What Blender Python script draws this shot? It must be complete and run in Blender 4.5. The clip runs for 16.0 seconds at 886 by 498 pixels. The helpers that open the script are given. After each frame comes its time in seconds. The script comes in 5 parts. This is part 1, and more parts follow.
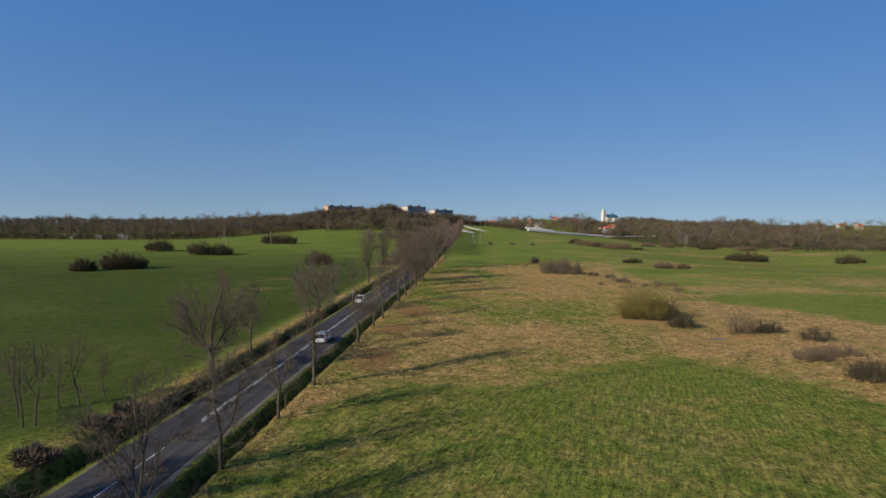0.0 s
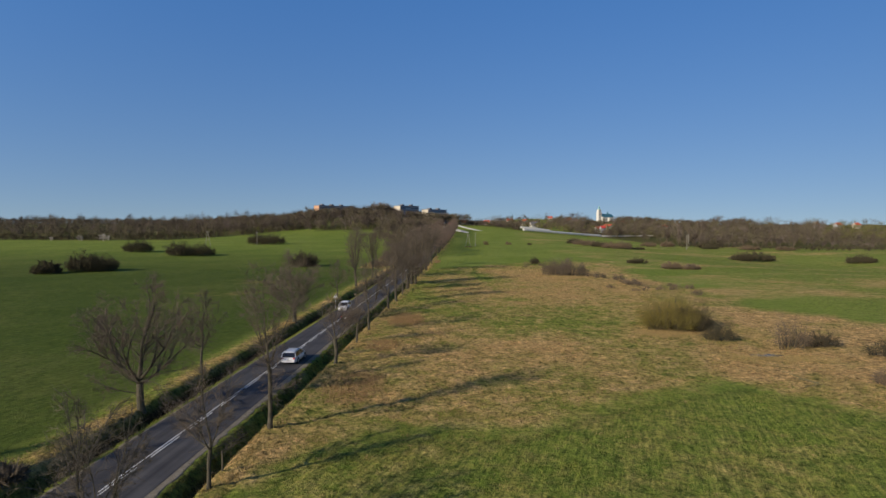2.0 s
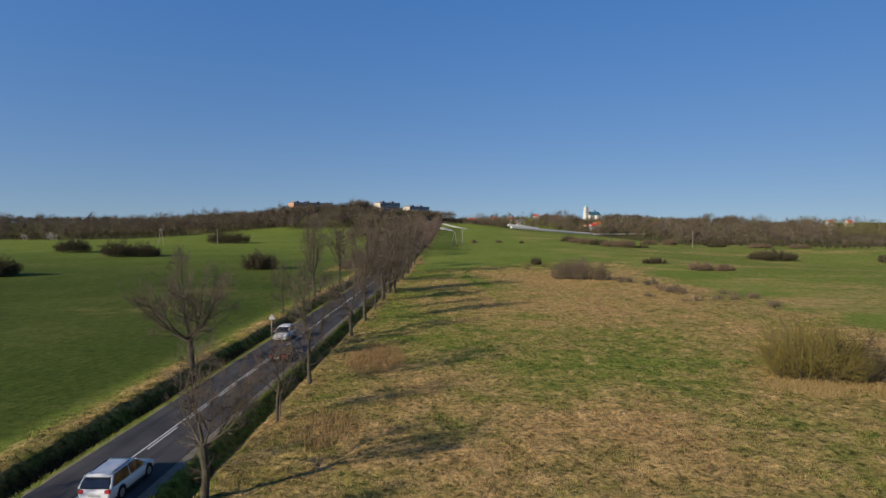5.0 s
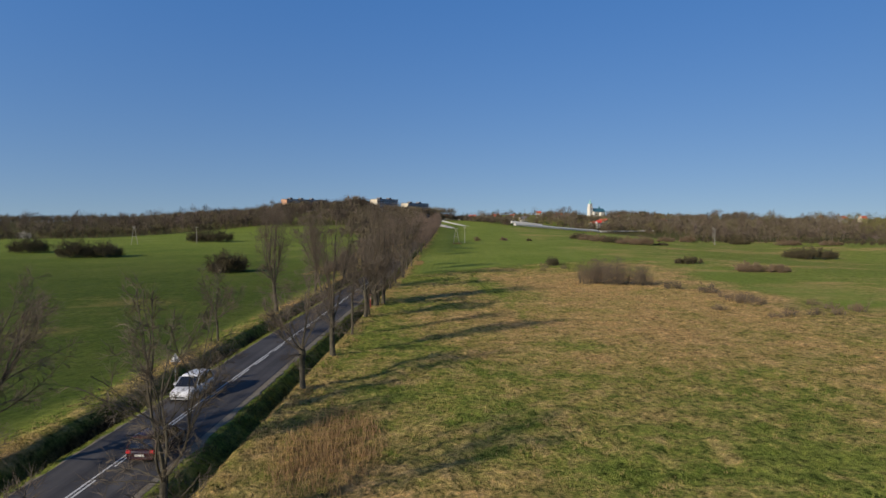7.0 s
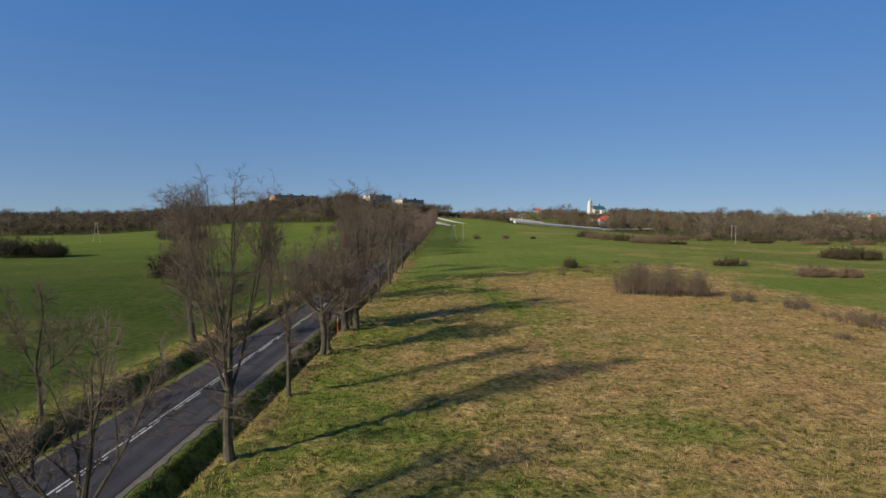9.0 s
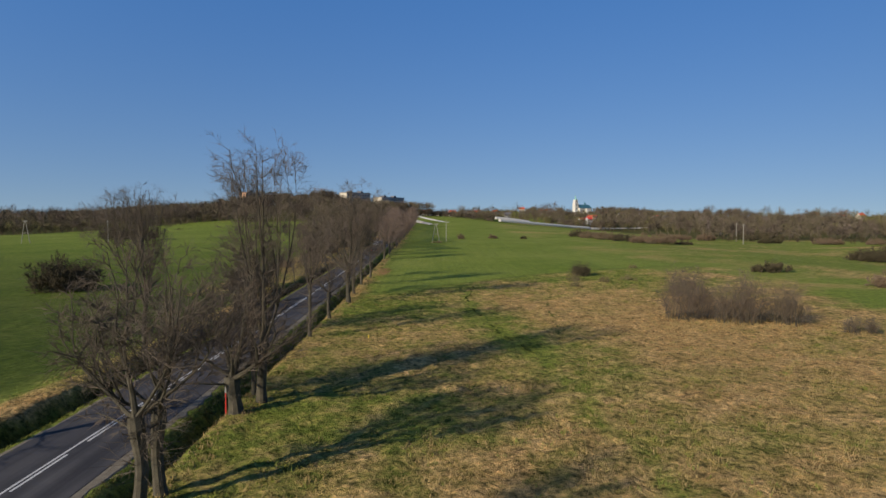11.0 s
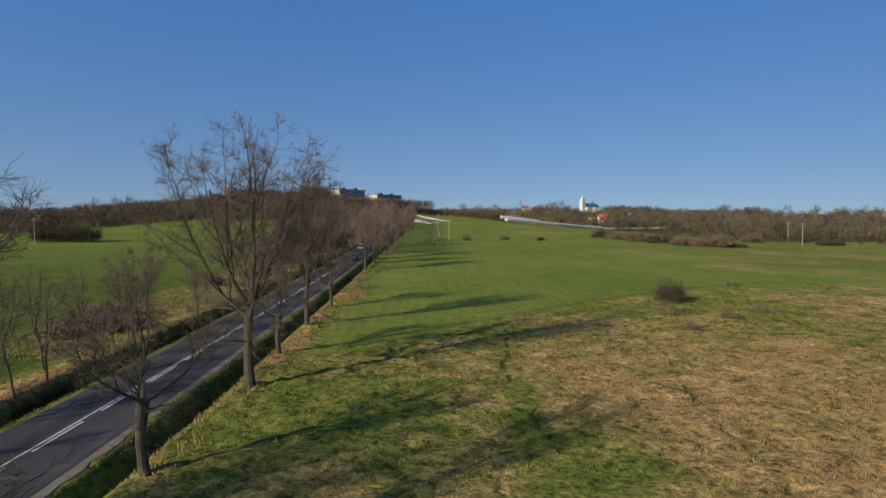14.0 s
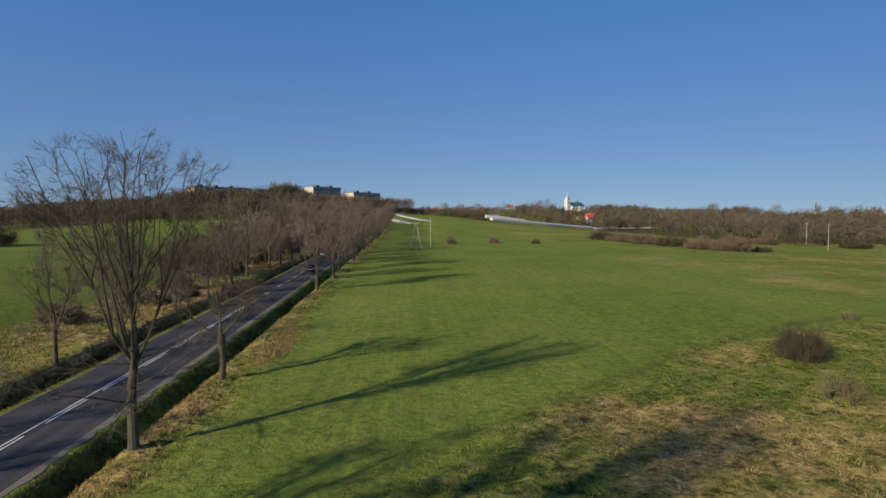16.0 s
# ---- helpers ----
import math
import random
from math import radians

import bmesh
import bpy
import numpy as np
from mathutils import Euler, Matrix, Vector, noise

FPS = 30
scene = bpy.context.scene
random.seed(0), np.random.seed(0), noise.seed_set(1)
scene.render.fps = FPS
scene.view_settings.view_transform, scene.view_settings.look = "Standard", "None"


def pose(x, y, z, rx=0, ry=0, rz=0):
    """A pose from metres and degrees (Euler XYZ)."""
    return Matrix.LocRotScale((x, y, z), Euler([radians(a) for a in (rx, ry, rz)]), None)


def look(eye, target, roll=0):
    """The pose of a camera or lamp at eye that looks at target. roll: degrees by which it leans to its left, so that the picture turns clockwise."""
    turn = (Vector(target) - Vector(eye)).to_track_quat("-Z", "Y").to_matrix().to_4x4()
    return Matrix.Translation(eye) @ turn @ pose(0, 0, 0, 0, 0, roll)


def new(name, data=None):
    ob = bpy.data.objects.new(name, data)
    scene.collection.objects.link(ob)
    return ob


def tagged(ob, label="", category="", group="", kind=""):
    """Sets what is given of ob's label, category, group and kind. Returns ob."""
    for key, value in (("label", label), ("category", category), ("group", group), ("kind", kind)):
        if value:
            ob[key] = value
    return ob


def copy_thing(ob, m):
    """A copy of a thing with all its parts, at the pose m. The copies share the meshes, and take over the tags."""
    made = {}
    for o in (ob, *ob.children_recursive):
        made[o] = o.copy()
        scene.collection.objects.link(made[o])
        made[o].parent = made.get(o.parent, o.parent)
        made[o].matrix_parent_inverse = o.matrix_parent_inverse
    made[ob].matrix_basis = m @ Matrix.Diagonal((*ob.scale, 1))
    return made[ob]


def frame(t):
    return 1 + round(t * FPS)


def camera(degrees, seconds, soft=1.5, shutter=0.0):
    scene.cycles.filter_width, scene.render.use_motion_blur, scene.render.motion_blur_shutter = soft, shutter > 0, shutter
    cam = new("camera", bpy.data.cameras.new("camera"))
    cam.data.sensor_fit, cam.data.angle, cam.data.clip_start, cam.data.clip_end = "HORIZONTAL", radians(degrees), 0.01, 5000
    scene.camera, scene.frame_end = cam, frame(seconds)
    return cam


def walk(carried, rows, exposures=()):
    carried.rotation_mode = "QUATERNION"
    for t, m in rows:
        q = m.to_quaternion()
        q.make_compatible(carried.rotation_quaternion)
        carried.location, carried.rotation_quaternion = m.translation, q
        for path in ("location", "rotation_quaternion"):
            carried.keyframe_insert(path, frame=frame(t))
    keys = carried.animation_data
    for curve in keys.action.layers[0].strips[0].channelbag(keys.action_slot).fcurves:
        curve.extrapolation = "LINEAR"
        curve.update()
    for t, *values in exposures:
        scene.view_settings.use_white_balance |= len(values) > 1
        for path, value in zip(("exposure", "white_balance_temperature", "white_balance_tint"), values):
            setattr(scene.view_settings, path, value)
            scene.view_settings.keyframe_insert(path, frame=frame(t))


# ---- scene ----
cam = camera(74.0, 16.0)
PATH = [
    (0, (23.312, -58.467, 16.769), (23.199, -56.472, 16.688), 0.2),
    (0.5, (23.008, -55.82, 16.565), (22.897, -53.824, 16.485), 0.1),
    (1, (22.796, -52.498, 16.421), (22.686, -50.502, 16.341), 0.2),
    (1.5, (22.452, -48.514, 16.246), (22.358, -46.517, 16.166), 0.1),
    (2, (22.125, -43.744, 16.05), (22.035, -41.748, 15.97), 0.1),
    (2.5, (21.684, -38.603, 15.705), (21.597, -36.606, 15.625), 0.1),
    (3, (21.287, -32.703, 15.397), (21.231, -30.705, 15.317), 0.1),
    (3.5, (20.763, -26.636, 15.021), (20.735, -24.638, 14.94), 0.0),
    (4, (20.305, -20.238, 14.769), (20.277, -18.24, 14.688), 0.0),
    (6.5, (18.431, 14.802, 13.292), (18.405, 16.8, 13.207), -0.1),
    (7, (18.363, 21.797, 13.081), (18.337, 23.795, 12.994), -0.2),
    (7.5, (18.157, 28.774, 12.769), (18.131, 30.772, 12.682), -0.2),
    (8, (18.098, 35.885, 12.594), (18.07, 37.882, 12.505), -0.3),
    (8.5, (17.823, 42.913, 12.371), (17.798, 44.911, 12.281), -0.2),
    (9, (17.698, 50.065, 12.143), (17.687, 52.063, 12.05), -0.1),
    (11.5, (18.128, 87.105, 11.294), (18.183, 89.102, 11.199), -0.1),
    (12, (18.216, 94.556, 11.036), (18.271, 96.553, 10.942), -0.1),
    (12.5, (18.188, 101.663, 10.896), (18.242, 103.66, 10.802), -0.0),
    (13, (18.332, 108.829, 10.772), (18.385, 110.827, 10.679), -0.1),
    (13.5, (18.319, 115.944, 10.668), (18.371, 117.941, 10.575), -0.1),
    (14, (18.294, 123.656, 10.65), (18.346, 125.653, 10.556), -0.1),
    (14.5, (18.332, 131.009, 10.624), (18.385, 133.006, 10.53), -0.1),
    (15, (18.571, 138.655, 10.745), (18.622, 140.652, 10.65), -0.1),
    (15.5, (18.957, 146.158, 10.804), (19.009, 148.156, 10.709), -0.1),
    (16, (19.125, 153.7, 11.031), (19.242, 155.695, 10.934), -0.1),
]
walk(cam, [(t, look(eye, target, roll)) for t, eye, target, roll in PATH])

# ---- light ----
SUN_DIR = Vector((-0.757, -0.653, 0.402)).normalized()
sun = new("sun", bpy.data.lights.new("sun", "SUN"))
sun.data.energy, sun.data.angle, sun.data.color = 5.2, radians(0.8), (1.0, 0.87, 0.70)
sun.matrix_world = look((0, 0, 60), Vector((0, 0, 60)) - SUN_DIR)
world = bpy.data.worlds.new("sky")
scene.world = world
world.use_nodes = True
wn = world.node_tree.nodes
sky = wn.new("ShaderNodeTexSky")
sky.sky_type, sky.sun_disc = "NISHITA", False
sky.sun_elevation = math.asin(SUN_DIR.z)
sky.sun_rotation = math.atan2(SUN_DIR.x, SUN_DIR.y)
sky.altitude, sky.air_density, sky.dust_density, sky.ozone_density = 200, 0.75, 0.0, 5.0
across = wn.new("ShaderNodeMapRange")
for socket, value in zip(("From Min", "From Max", "To Min", "To Max"), (-0.65, 0.65, 0.151, 0.100)):
    across.inputs[socket].default_value = value
tint = wn.new("ShaderNodeMix")
tint.data_type, tint.blend_type = "RGBA", "MULTIPLY"
tint.inputs[0].default_value = 1.0
place = wn.new("ShaderNodeTexCoord")
shift = wn.new("ShaderNodeMapping")
shift.inputs["Location"].default_value, shift.inputs["Scale"].default_value = (0, 0, 0.085), (1, 1, 0.9)
unit = wn.new("ShaderNodeVectorMath")
unit.operation = "NORMALIZE"
high = wn.new("ShaderNodeSeparateXYZ")
clear = wn.new("ShaderNodeValToRGB")
for stop, (at, tone) in zip((*clear.color_ramp.elements, clear.color_ramp.elements.new(0.5)), ((0.0, (0.96, 0.73, 0.58)), (0.13, (0.92, 0.88, 0.80)), (0.36, (0.78, 1.05, 1.18)))):
    stop.position, stop.color = at, (*tone, 1.0)
world.node_tree.links.new(place.outputs["Generated"], high.inputs[0])
world.node_tree.links.new(high.outputs["Z"], clear.inputs["Fac"])
world.node_tree.links.new(high.outputs["X"], across.inputs["Value"])
world.node_tree.links.new(across.outputs["Result"], wn["Background"].inputs["Strength"])
world.node_tree.links.new(clear.outputs["Color"], tint.inputs[7])
world.node_tree.links.new(place.outputs["Generated"], shift.inputs["Vector"])
world.node_tree.links.new(shift.outputs["Vector"], unit.inputs[0])
world.node_tree.links.new(unit.outputs["Vector"], sky.inputs["Vector"])
world.node_tree.links.new(sky.outputs["Color"], tint.inputs[6])
world.node_tree.links.new(tint.outputs[2], wn["Background"].inputs["Color"])
scene.view_settings.exposure = 0.0


# ---- materials ----
def material(name, rough=0.9, metal=0.0):
    m = bpy.data.materials.new(name)
    m.use_nodes = True
    b = m.node_tree.nodes["Principled BSDF"]
    b.inputs["Roughness"].default_value, b.inputs["Metallic"].default_value = rough, metal
    b.inputs["Specular IOR Level"].default_value = 0.25
    return m, m.node_tree.nodes, m.node_tree.links, b


def rgb(c):
    return (c[0], c[1], c[2], 1.0)


def noise_node(m, scale, detail=4.0, rough=0.6, vector=None):
    n = m.node_tree.nodes.new("ShaderNodeTexNoise")
    n.inputs["Scale"].default_value, n.inputs["Detail"].default_value = scale, detail
    n.inputs["Roughness"].default_value = rough
    if vector is not None:
        m.node_tree.links.new(vector, n.inputs["Vector"])
    return n.outputs["Fac"]


def ramp(m, fac, stops):
    r = m.node_tree.nodes.new("ShaderNodeValToRGB")
    e = r.color_ramp.elements
    while len(e) < len(stops):
        e.new(0.5)
    for el, (p, c) in zip(e, stops):
        el.position, el.color = p, rgb(c) if len(c) == 3 else c
    m.node_tree.links.new(fac, r.inputs["Fac"])
    return r.outputs["Color"]


def mix(m, fac, a, b, mode="MIX"):
    n = m.node_tree.nodes.new("ShaderNodeMix")
    n.data_type, n.blend_type = "RGBA", mode
    for sock, v in ((n.inputs[0], fac), (n.inputs[6], a), (n.inputs[7], b)):
        if isinstance(v, bpy.types.NodeSocket):
            m.node_tree.links.new(v, sock)
        elif isinstance(v, (int, float)):
            sock.default_value = v
        else:
            sock.default_value = rgb(v)
    return n.outputs[2]


def calc(m, op, a, b=0.0, c=0.0):
    n = m.node_tree.nodes.new("ShaderNodeMath")
    n.operation = op
    for sock, v in zip(n.inputs, (a, b, c)):
        if isinstance(v, bpy.types.NodeSocket):
            m.node_tree.links.new(v, sock)
        else:
            sock.default_value = v
    return n.outputs[0]


def coords(m, scale=(1, 1, 1)):
    g = m.node_tree.nodes.new("ShaderNodeNewGeometry")
    v = m.node_tree.nodes.new("ShaderNodeMapping")
    v.inputs["Scale"].default_value = scale
    m.node_tree.links.new(g.outputs["Position"], v.inputs["Vector"])
    return v.outputs["Vector"]


def bump(m, height, strength=0.5, distance=0.1):
    n = m.node_tree.nodes.new("ShaderNodeBump")
    n.inputs["Strength"].default_value, n.inputs["Distance"].default_value = strength, distance
    m.node_tree.links.new(height, n.inputs["Height"])
    m.node_tree.links.new(n.outputs["Normal"], m.node_tree.nodes["Principled BSDF"].inputs["Normal"])


def plain(name, a, b, scale=3.0, rough=0.85, metal=0.0, relief=0.0, spec=0.25):
    """A surface that wanders between two tones, with a finer grain over it."""
    m, nodes, links, out = material(name, rough, metal)
    out.inputs["Specular IOR Level"].default_value = spec
    p = coords(m)
    big, fine = noise_node(m, scale, 3, 0.5, p), noise_node(m, scale * 9, 3, 0.6, p)
    f = calc(m, "MULTIPLY_ADD", fine, 0.5, calc(m, "MULTIPLY", big, 0.5))
    links.new(ramp(m, f, [(0.32, a), (0.68, b)]), out.inputs["Base Color"])
    if relief:
        bump(m, fine, 0.6, relief)
    return m


def twig_material(name, a, b, c):
    """Bark and twigs: tone differs from twig to twig and from tree to tree."""
    m, nodes, links, out = material(name, 0.9)
    out.inputs["Specular IOR Level"].default_value = 0.1
    g = nodes.new("ShaderNodeNewGeometry")
    o = nodes.new("ShaderNodeObjectInfo")
    tone = ramp(m, g.outputs["Random Per Island"], [(0.0, a), (1.0, b)])
    far = noise_node(m, 0.03, 3, 0.6, coords(m))
    links.new(mix(m, calc(m, "MULTIPLY", calc(m, "ADD", calc(m, "MULTIPLY", far, 1.6), o.outputs["Random"]), 0.36), tone, c), out.inputs["Base Color"])
    return m


MAT_BARK = plain("bark", (0.038, 0.034, 0.024), (0.125, 0.11, 0.075), 2.5, 0.95, relief=0.03)
MAT_TWIG = twig_material("twigs", (0.085, 0.065, 0.051), (0.175, 0.132, 0.105), (0.135, 0.115, 0.078))
MAT_TWIG_RED = twig_material("reddish_twigs", (0.145, 0.10, 0.08), (0.25, 0.175, 0.14), (0.19, 0.15, 0.115))
MAT_SHRUB = twig_material("shrub_twigs", (0.055, 0.042, 0.028), (0.10, 0.078, 0.05), (0.075, 0.068, 0.034))
MAT_OLIVE = twig_material("budding_willow_twigs", (0.13, 0.098, 0.028), (0.23, 0.175, 0.045), (0.17, 0.15, 0.04))
MAT_BROWN_SHRUB = twig_material("brown_shrub_twigs", (0.125, 0.085, 0.056), (0.21, 0.145, 0.095), (0.165, 0.13, 0.08))
MAT_BLOSSOM = twig_material("white_blossom", (0.34, 0.31, 0.27), (0.50, 0.46, 0.40), (0.32, 0.28, 0.24))
MAT_CONIFER = twig_material("conifer", (0.02, 0.035, 0.015), (0.04, 0.06, 0.03), (0.03, 0.04, 0.02))
MAT_DRY = twig_material("dry_grass", (0.22, 0.145, 0.06), (0.43, 0.295, 0.13), (0.31, 0.24, 0.095))
MAT_REED = twig_material("russet_reeds", (0.22, 0.13, 0.06), (0.34, 0.22, 0.11), (0.28, 0.19, 0.09))
MAT_GRASS = twig_material("green_grass", (0.11, 0.155, 0.026), (0.21, 0.24, 0.045), (0.19, 0.185, 0.042))
MAT_VERGE = twig_material("verge_grass", (0.06, 0.078, 0.018), (0.12, 0.125, 0.034), (0.12, 0.105, 0.04))
MAT_SEDGE = twig_material("sedge", (0.03, 0.055, 0.012), (0.07, 0.10, 0.022), (0.05, 0.065, 0.016))


def ground_material():
    m, nodes, links, out = material("field_ground", 0.97)
    out.inputs["Specular IOR Level"].default_value = 0.05
    p = coords(m)

    def layer(name):
        a = nodes.new("ShaderNodeAttribute")
        a.attribute_name = name
        return a.outputs["Fac"]

    dry, soil_shade, west_green, wild, drill = layer("dryness"), layer("soil_shade"), layer("west_green"), layer("rough"), layer("drill")
    fine = noise_node(m, 3.2, 5, 0.72, p)
    mid = noise_node(m, 0.45, 5, 0.65, p)
    big = noise_node(m, 0.035, 4, 0.55, p)
    patch = noise_node(m, 0.16, 5, 0.62, p)
    clod = noise_node(m, 1.5, 6, 0.76, p)
    rows = noise_node(m, 1.0, 3, 0.55, coords(m, (1.9, 0.035, 1.0)))
    blend = calc(m, "MULTIPLY_ADD", big, 0.6, calc(m, "MULTIPLY", mid, 0.4))
    mown = ramp(m, blend, [(0.34, (0.140, 0.192, 0.030)), (0.5, (0.182, 0.228, 0.042)), (0.68, (0.235, 0.262, 0.062))])
    # deeper green for the western field, fading out with distance along the road
    deep_green = ramp(m, blend, [(0.32, (0.056, 0.088, 0.015)), (0.5, (0.084, 0.112, 0.022)), (0.68, (0.130, 0.142, 0.036))])
    green = mix(m, west_green, mown, deep_green)
    stripe = ramp(m, rows, [(0.38, (0.92, 0.93, 0.92)), (0.64, (1.08, 1.06, 1.04))])
    green = mix(m, calc(m, "SUBTRACT", 1.0, calc(m, "MULTIPLY", west_green, 0.7)), green, mix(m, 1.0, green, stripe, "MULTIPLY"))
    olive = ramp(m, mid, [(0.32, (0.115, 0.155, 0.026)), (0.52, (0.20, 0.228, 0.046)), (0.68, (0.285, 0.262, 0.074))])
    green = mix(m, calc(m, "MULTIPLY", wild, calc(m, "SUBTRACT", 1.0, calc(m, "MULTIPLY", drill, 0.5))), green, olive)
    turned = nodes.new("ShaderNodeMapping")
    turned.vector_type = "TEXTURE"
    turned.inputs["Rotation"].default_value, turned.inputs["Scale"].default_value = (0, 0, radians(-16)), (0.30, 2.6, 1)
    links.new(p, turned.inputs["Vector"])
    drills = ramp(m, noise_node(m, 1.0, 4, 0.65, turned.outputs["Vector"]), [(0.38, (0.42, 0.50, 0.44)), (0.5, (0.76, 0.82, 0.74)), (0.62, (1.15, 1.14, 1.02))])
    straw = ramp(m, calc(m, "MULTIPLY_ADD", fine, 0.45, calc(m, "MULTIPLY", mid, 0.55)),
                 [(0.30, (0.20, 0.118, 0.047)), (0.5, (0.47, 0.30, 0.122)), (0.70, (0.70, 0.49, 0.22))])
    wander = calc(m, "MULTIPLY_ADD", patch, 0.42, calc(m, "MULTIPLY_ADD", mid, 0.34, calc(m, "MULTIPLY", fine, 0.24)))
    f = calc(m, "ADD", dry, calc(m, "MULTIPLY", calc(m, "SUBTRACT", wander, 0.5), calc(m, "MULTIPLY_ADD", wild, 2.0, 0.7)))
    f = calc(m, "SMOOTH_MIN", calc(m, "MAXIMUM", calc(m, "MULTIPLY_ADD", calc(m, "SUBTRACT", f, 0.5), 1.7, 0.5), 0.0), 1.0, 0.05)
    tone = mix(m, f, green, straw)
    # earth tone set dark enough to hold the shade of the ditches
    shaded_earth = ramp(m, fine, [(0.3, (0.03, 0.022, 0.012)), (0.7, (0.085, 0.06, 0.032))])
    tone = mix(m, soil_shade, tone, shaded_earth)
    tone = mix(m, drill, tone, mix(m, 1.0, tone, drills, "MULTIPLY"))
    # shade between the clods put into the colour: hollows darker, crests lighter
    clod_shade = ramp(m, calc(m, "MULTIPLY_ADD", clod, 0.7, calc(m, "MULTIPLY", fine, 0.3)), [(0.39, (0.20, 0.23, 0.22)), (0.49, (0.97, 0.97, 0.96)), (0.59, (1.62, 1.56, 1.42))])
    links.new(mix(m, calc(m, "MULTIPLY_ADD", wild, 0.5, 0.42), tone, mix(m, 1.0, tone, clod_shade, "MULTIPLY")), out.inputs["Base Color"])
    n = nodes.new("ShaderNodeBump")
    n.inputs["Distance"].default_value = 0.42
    links.new(calc(m, "MULTIPLY_ADD", wild, 0.5, 0.5), n.inputs["Strength"])
    links.new(calc(m, "MULTIPLY_ADD", mid, 0.4, calc(m, "MULTIPLY_ADD", clod, 0.9, calc(m, "MULTIPLY", fine, 0.5))), n.inputs["Height"])
    links.new(n.outputs["Normal"], out.inputs["Normal"])
    return m


def asphalt_material():
    m, nodes, links, out = material("asphalt", 0.85)
    p = coords(m)
    grain, patch = noise_node(m, 18, 4, 0.7, p), noise_node(m, 0.25, 4, 0.6, p)
    tracks = noise_node(m, 1.0, 3, 0.5, coords(m, (1.3, 0.03, 1)))
    f = calc(m, "MULTIPLY_ADD", tracks, 0.5, calc(m, "MULTIPLY_ADD", patch, 0.35, calc(m, "MULTIPLY", grain, 0.15)))
    links.new(ramp(m, f, [(0.36, (0.029, 0.028, 0.030)), (0.5, (0.055, 0.053, 0.055)), (0.64, (0.090, 0.087, 0.086))]), out.inputs["Base Color"])
    bump(m, grain, 0.3, 0.01)
    return m


MAT_GROUND = ground_material()
MAT_ASPHALT = asphalt_material()
MAT_PAINT = plain("road_paint", (0.42, 0.42, 0.40), (0.72, 0.72, 0.69), 4.0, 0.7)
MAT_GRAVEL = plain("gravel_shoulder", (0.14, 0.118, 0.082), (0.29, 0.25, 0.185), 2.2, 0.95, relief=0.03)
MAT_CONCRETE = plain("pale_concrete", (0.42, 0.41, 0.38), (0.60, 0.58, 0.54), 0.6, 0.85)
MAT_POLE = plain("pole_concrete", (0.24, 0.225, 0.19), (0.36, 0.34, 0.29), 2.0, 0.85)


# ---- the lie of the land ----
def smooth(a, b, v):
    u = np.clip((v - a) / (b - a), 0.0, 1.0)
    return u * u * (3 - 2 * u)


def ramp_z(y):
    """Height of the road along its length: level, then a steady climb."""
    return 0.018 * 20 * np.logaddexp(0, (y - 165) / 20.0)


def land(x, y):
    x, y = np.asarray(x, float), np.asarray(y, float)
    climb = np.minimum(ramp_z(y), 9.0 + 0.002 * np.maximum(y - 650, 0)) + 2.2 * smooth(430, 570, y)
    right = 1 - 0.8 * smooth(40, 190, x)
    left = 1 - 0.55 * smooth(70, 320, -x)
    z = climb * np.where(x > 0, right, left)
    z = z + 0.5 * smooth(15, 140, -x) * smooth(-100, 120, y)
    z = z + 17 * np.exp(-(((x + 110) / np.where(x > -110, 88, 150)) ** 2) - ((y - 690) / 130) ** 2)
    z = z + 4 * np.exp(-(((x - 40) / 70) ** 2) - ((y - 665) / 75) ** 2)
    z = z + (17 - 7 * smooth(280, 420, x)) * smooth(600, 950, y) * smooth(20, 160, x) + 10 * smooth(480, 850, y) * smooth(150, 350, -x)
    z = z + 8 * smooth(850, 1100, y) * (1 - 0.6 * smooth(160, 400, np.abs(x)))
    z = z + 3 * smooth(480, 780, y) * smooth(230, 450, x)
    z = z + 1.2 * np.exp(-(((x + 10.5) / 2.6) ** 2) - ((y + 17) / 4.5) ** 2)
    z = z - 3.8 * np.exp(-(((x - 185) / 50) ** 2) - ((y - 250) / 70) ** 2)
    lumps = 0.12 * np.sin(x * 0.21 + 1.3 * np.sin(y * 0.07)) * np.sin(y * 0.17 + np.sin(x * 0.09))
    return z + lumps * smooth(9, 16, np.abs(x))


def cross(x):
    """Ditches and banks beside the road, as a height over the land."""
    a = np.asarray(x, float)
    xs = [-12, -9.0, -7.6, -6.6, -6.0, -5.3, -4.7, -4.2, -3.75, -3.3, -3.0, 0, 3.0, 3.5, 3.9, 4.3, 4.75, 5.3, 5.75, 6.2, 8.0, 12]
    zs = [0, 0.05, 0.25, 0.25, -0.05, -1.25, -1.35, -0.8, -0.10, -0.06, -0.06, -0.08, -0.06, -0.05, -0.12, -0.55, -1.0, -0.95, -0.15, 0.14, 0.05, 0]
    return np.interp(a, xs, zs)


def ground_at(x, y):
    return float(land(x, y) + cross(x))


LATTICE = np.random.RandomState(29).uniform(-1, 1, (256, 256))


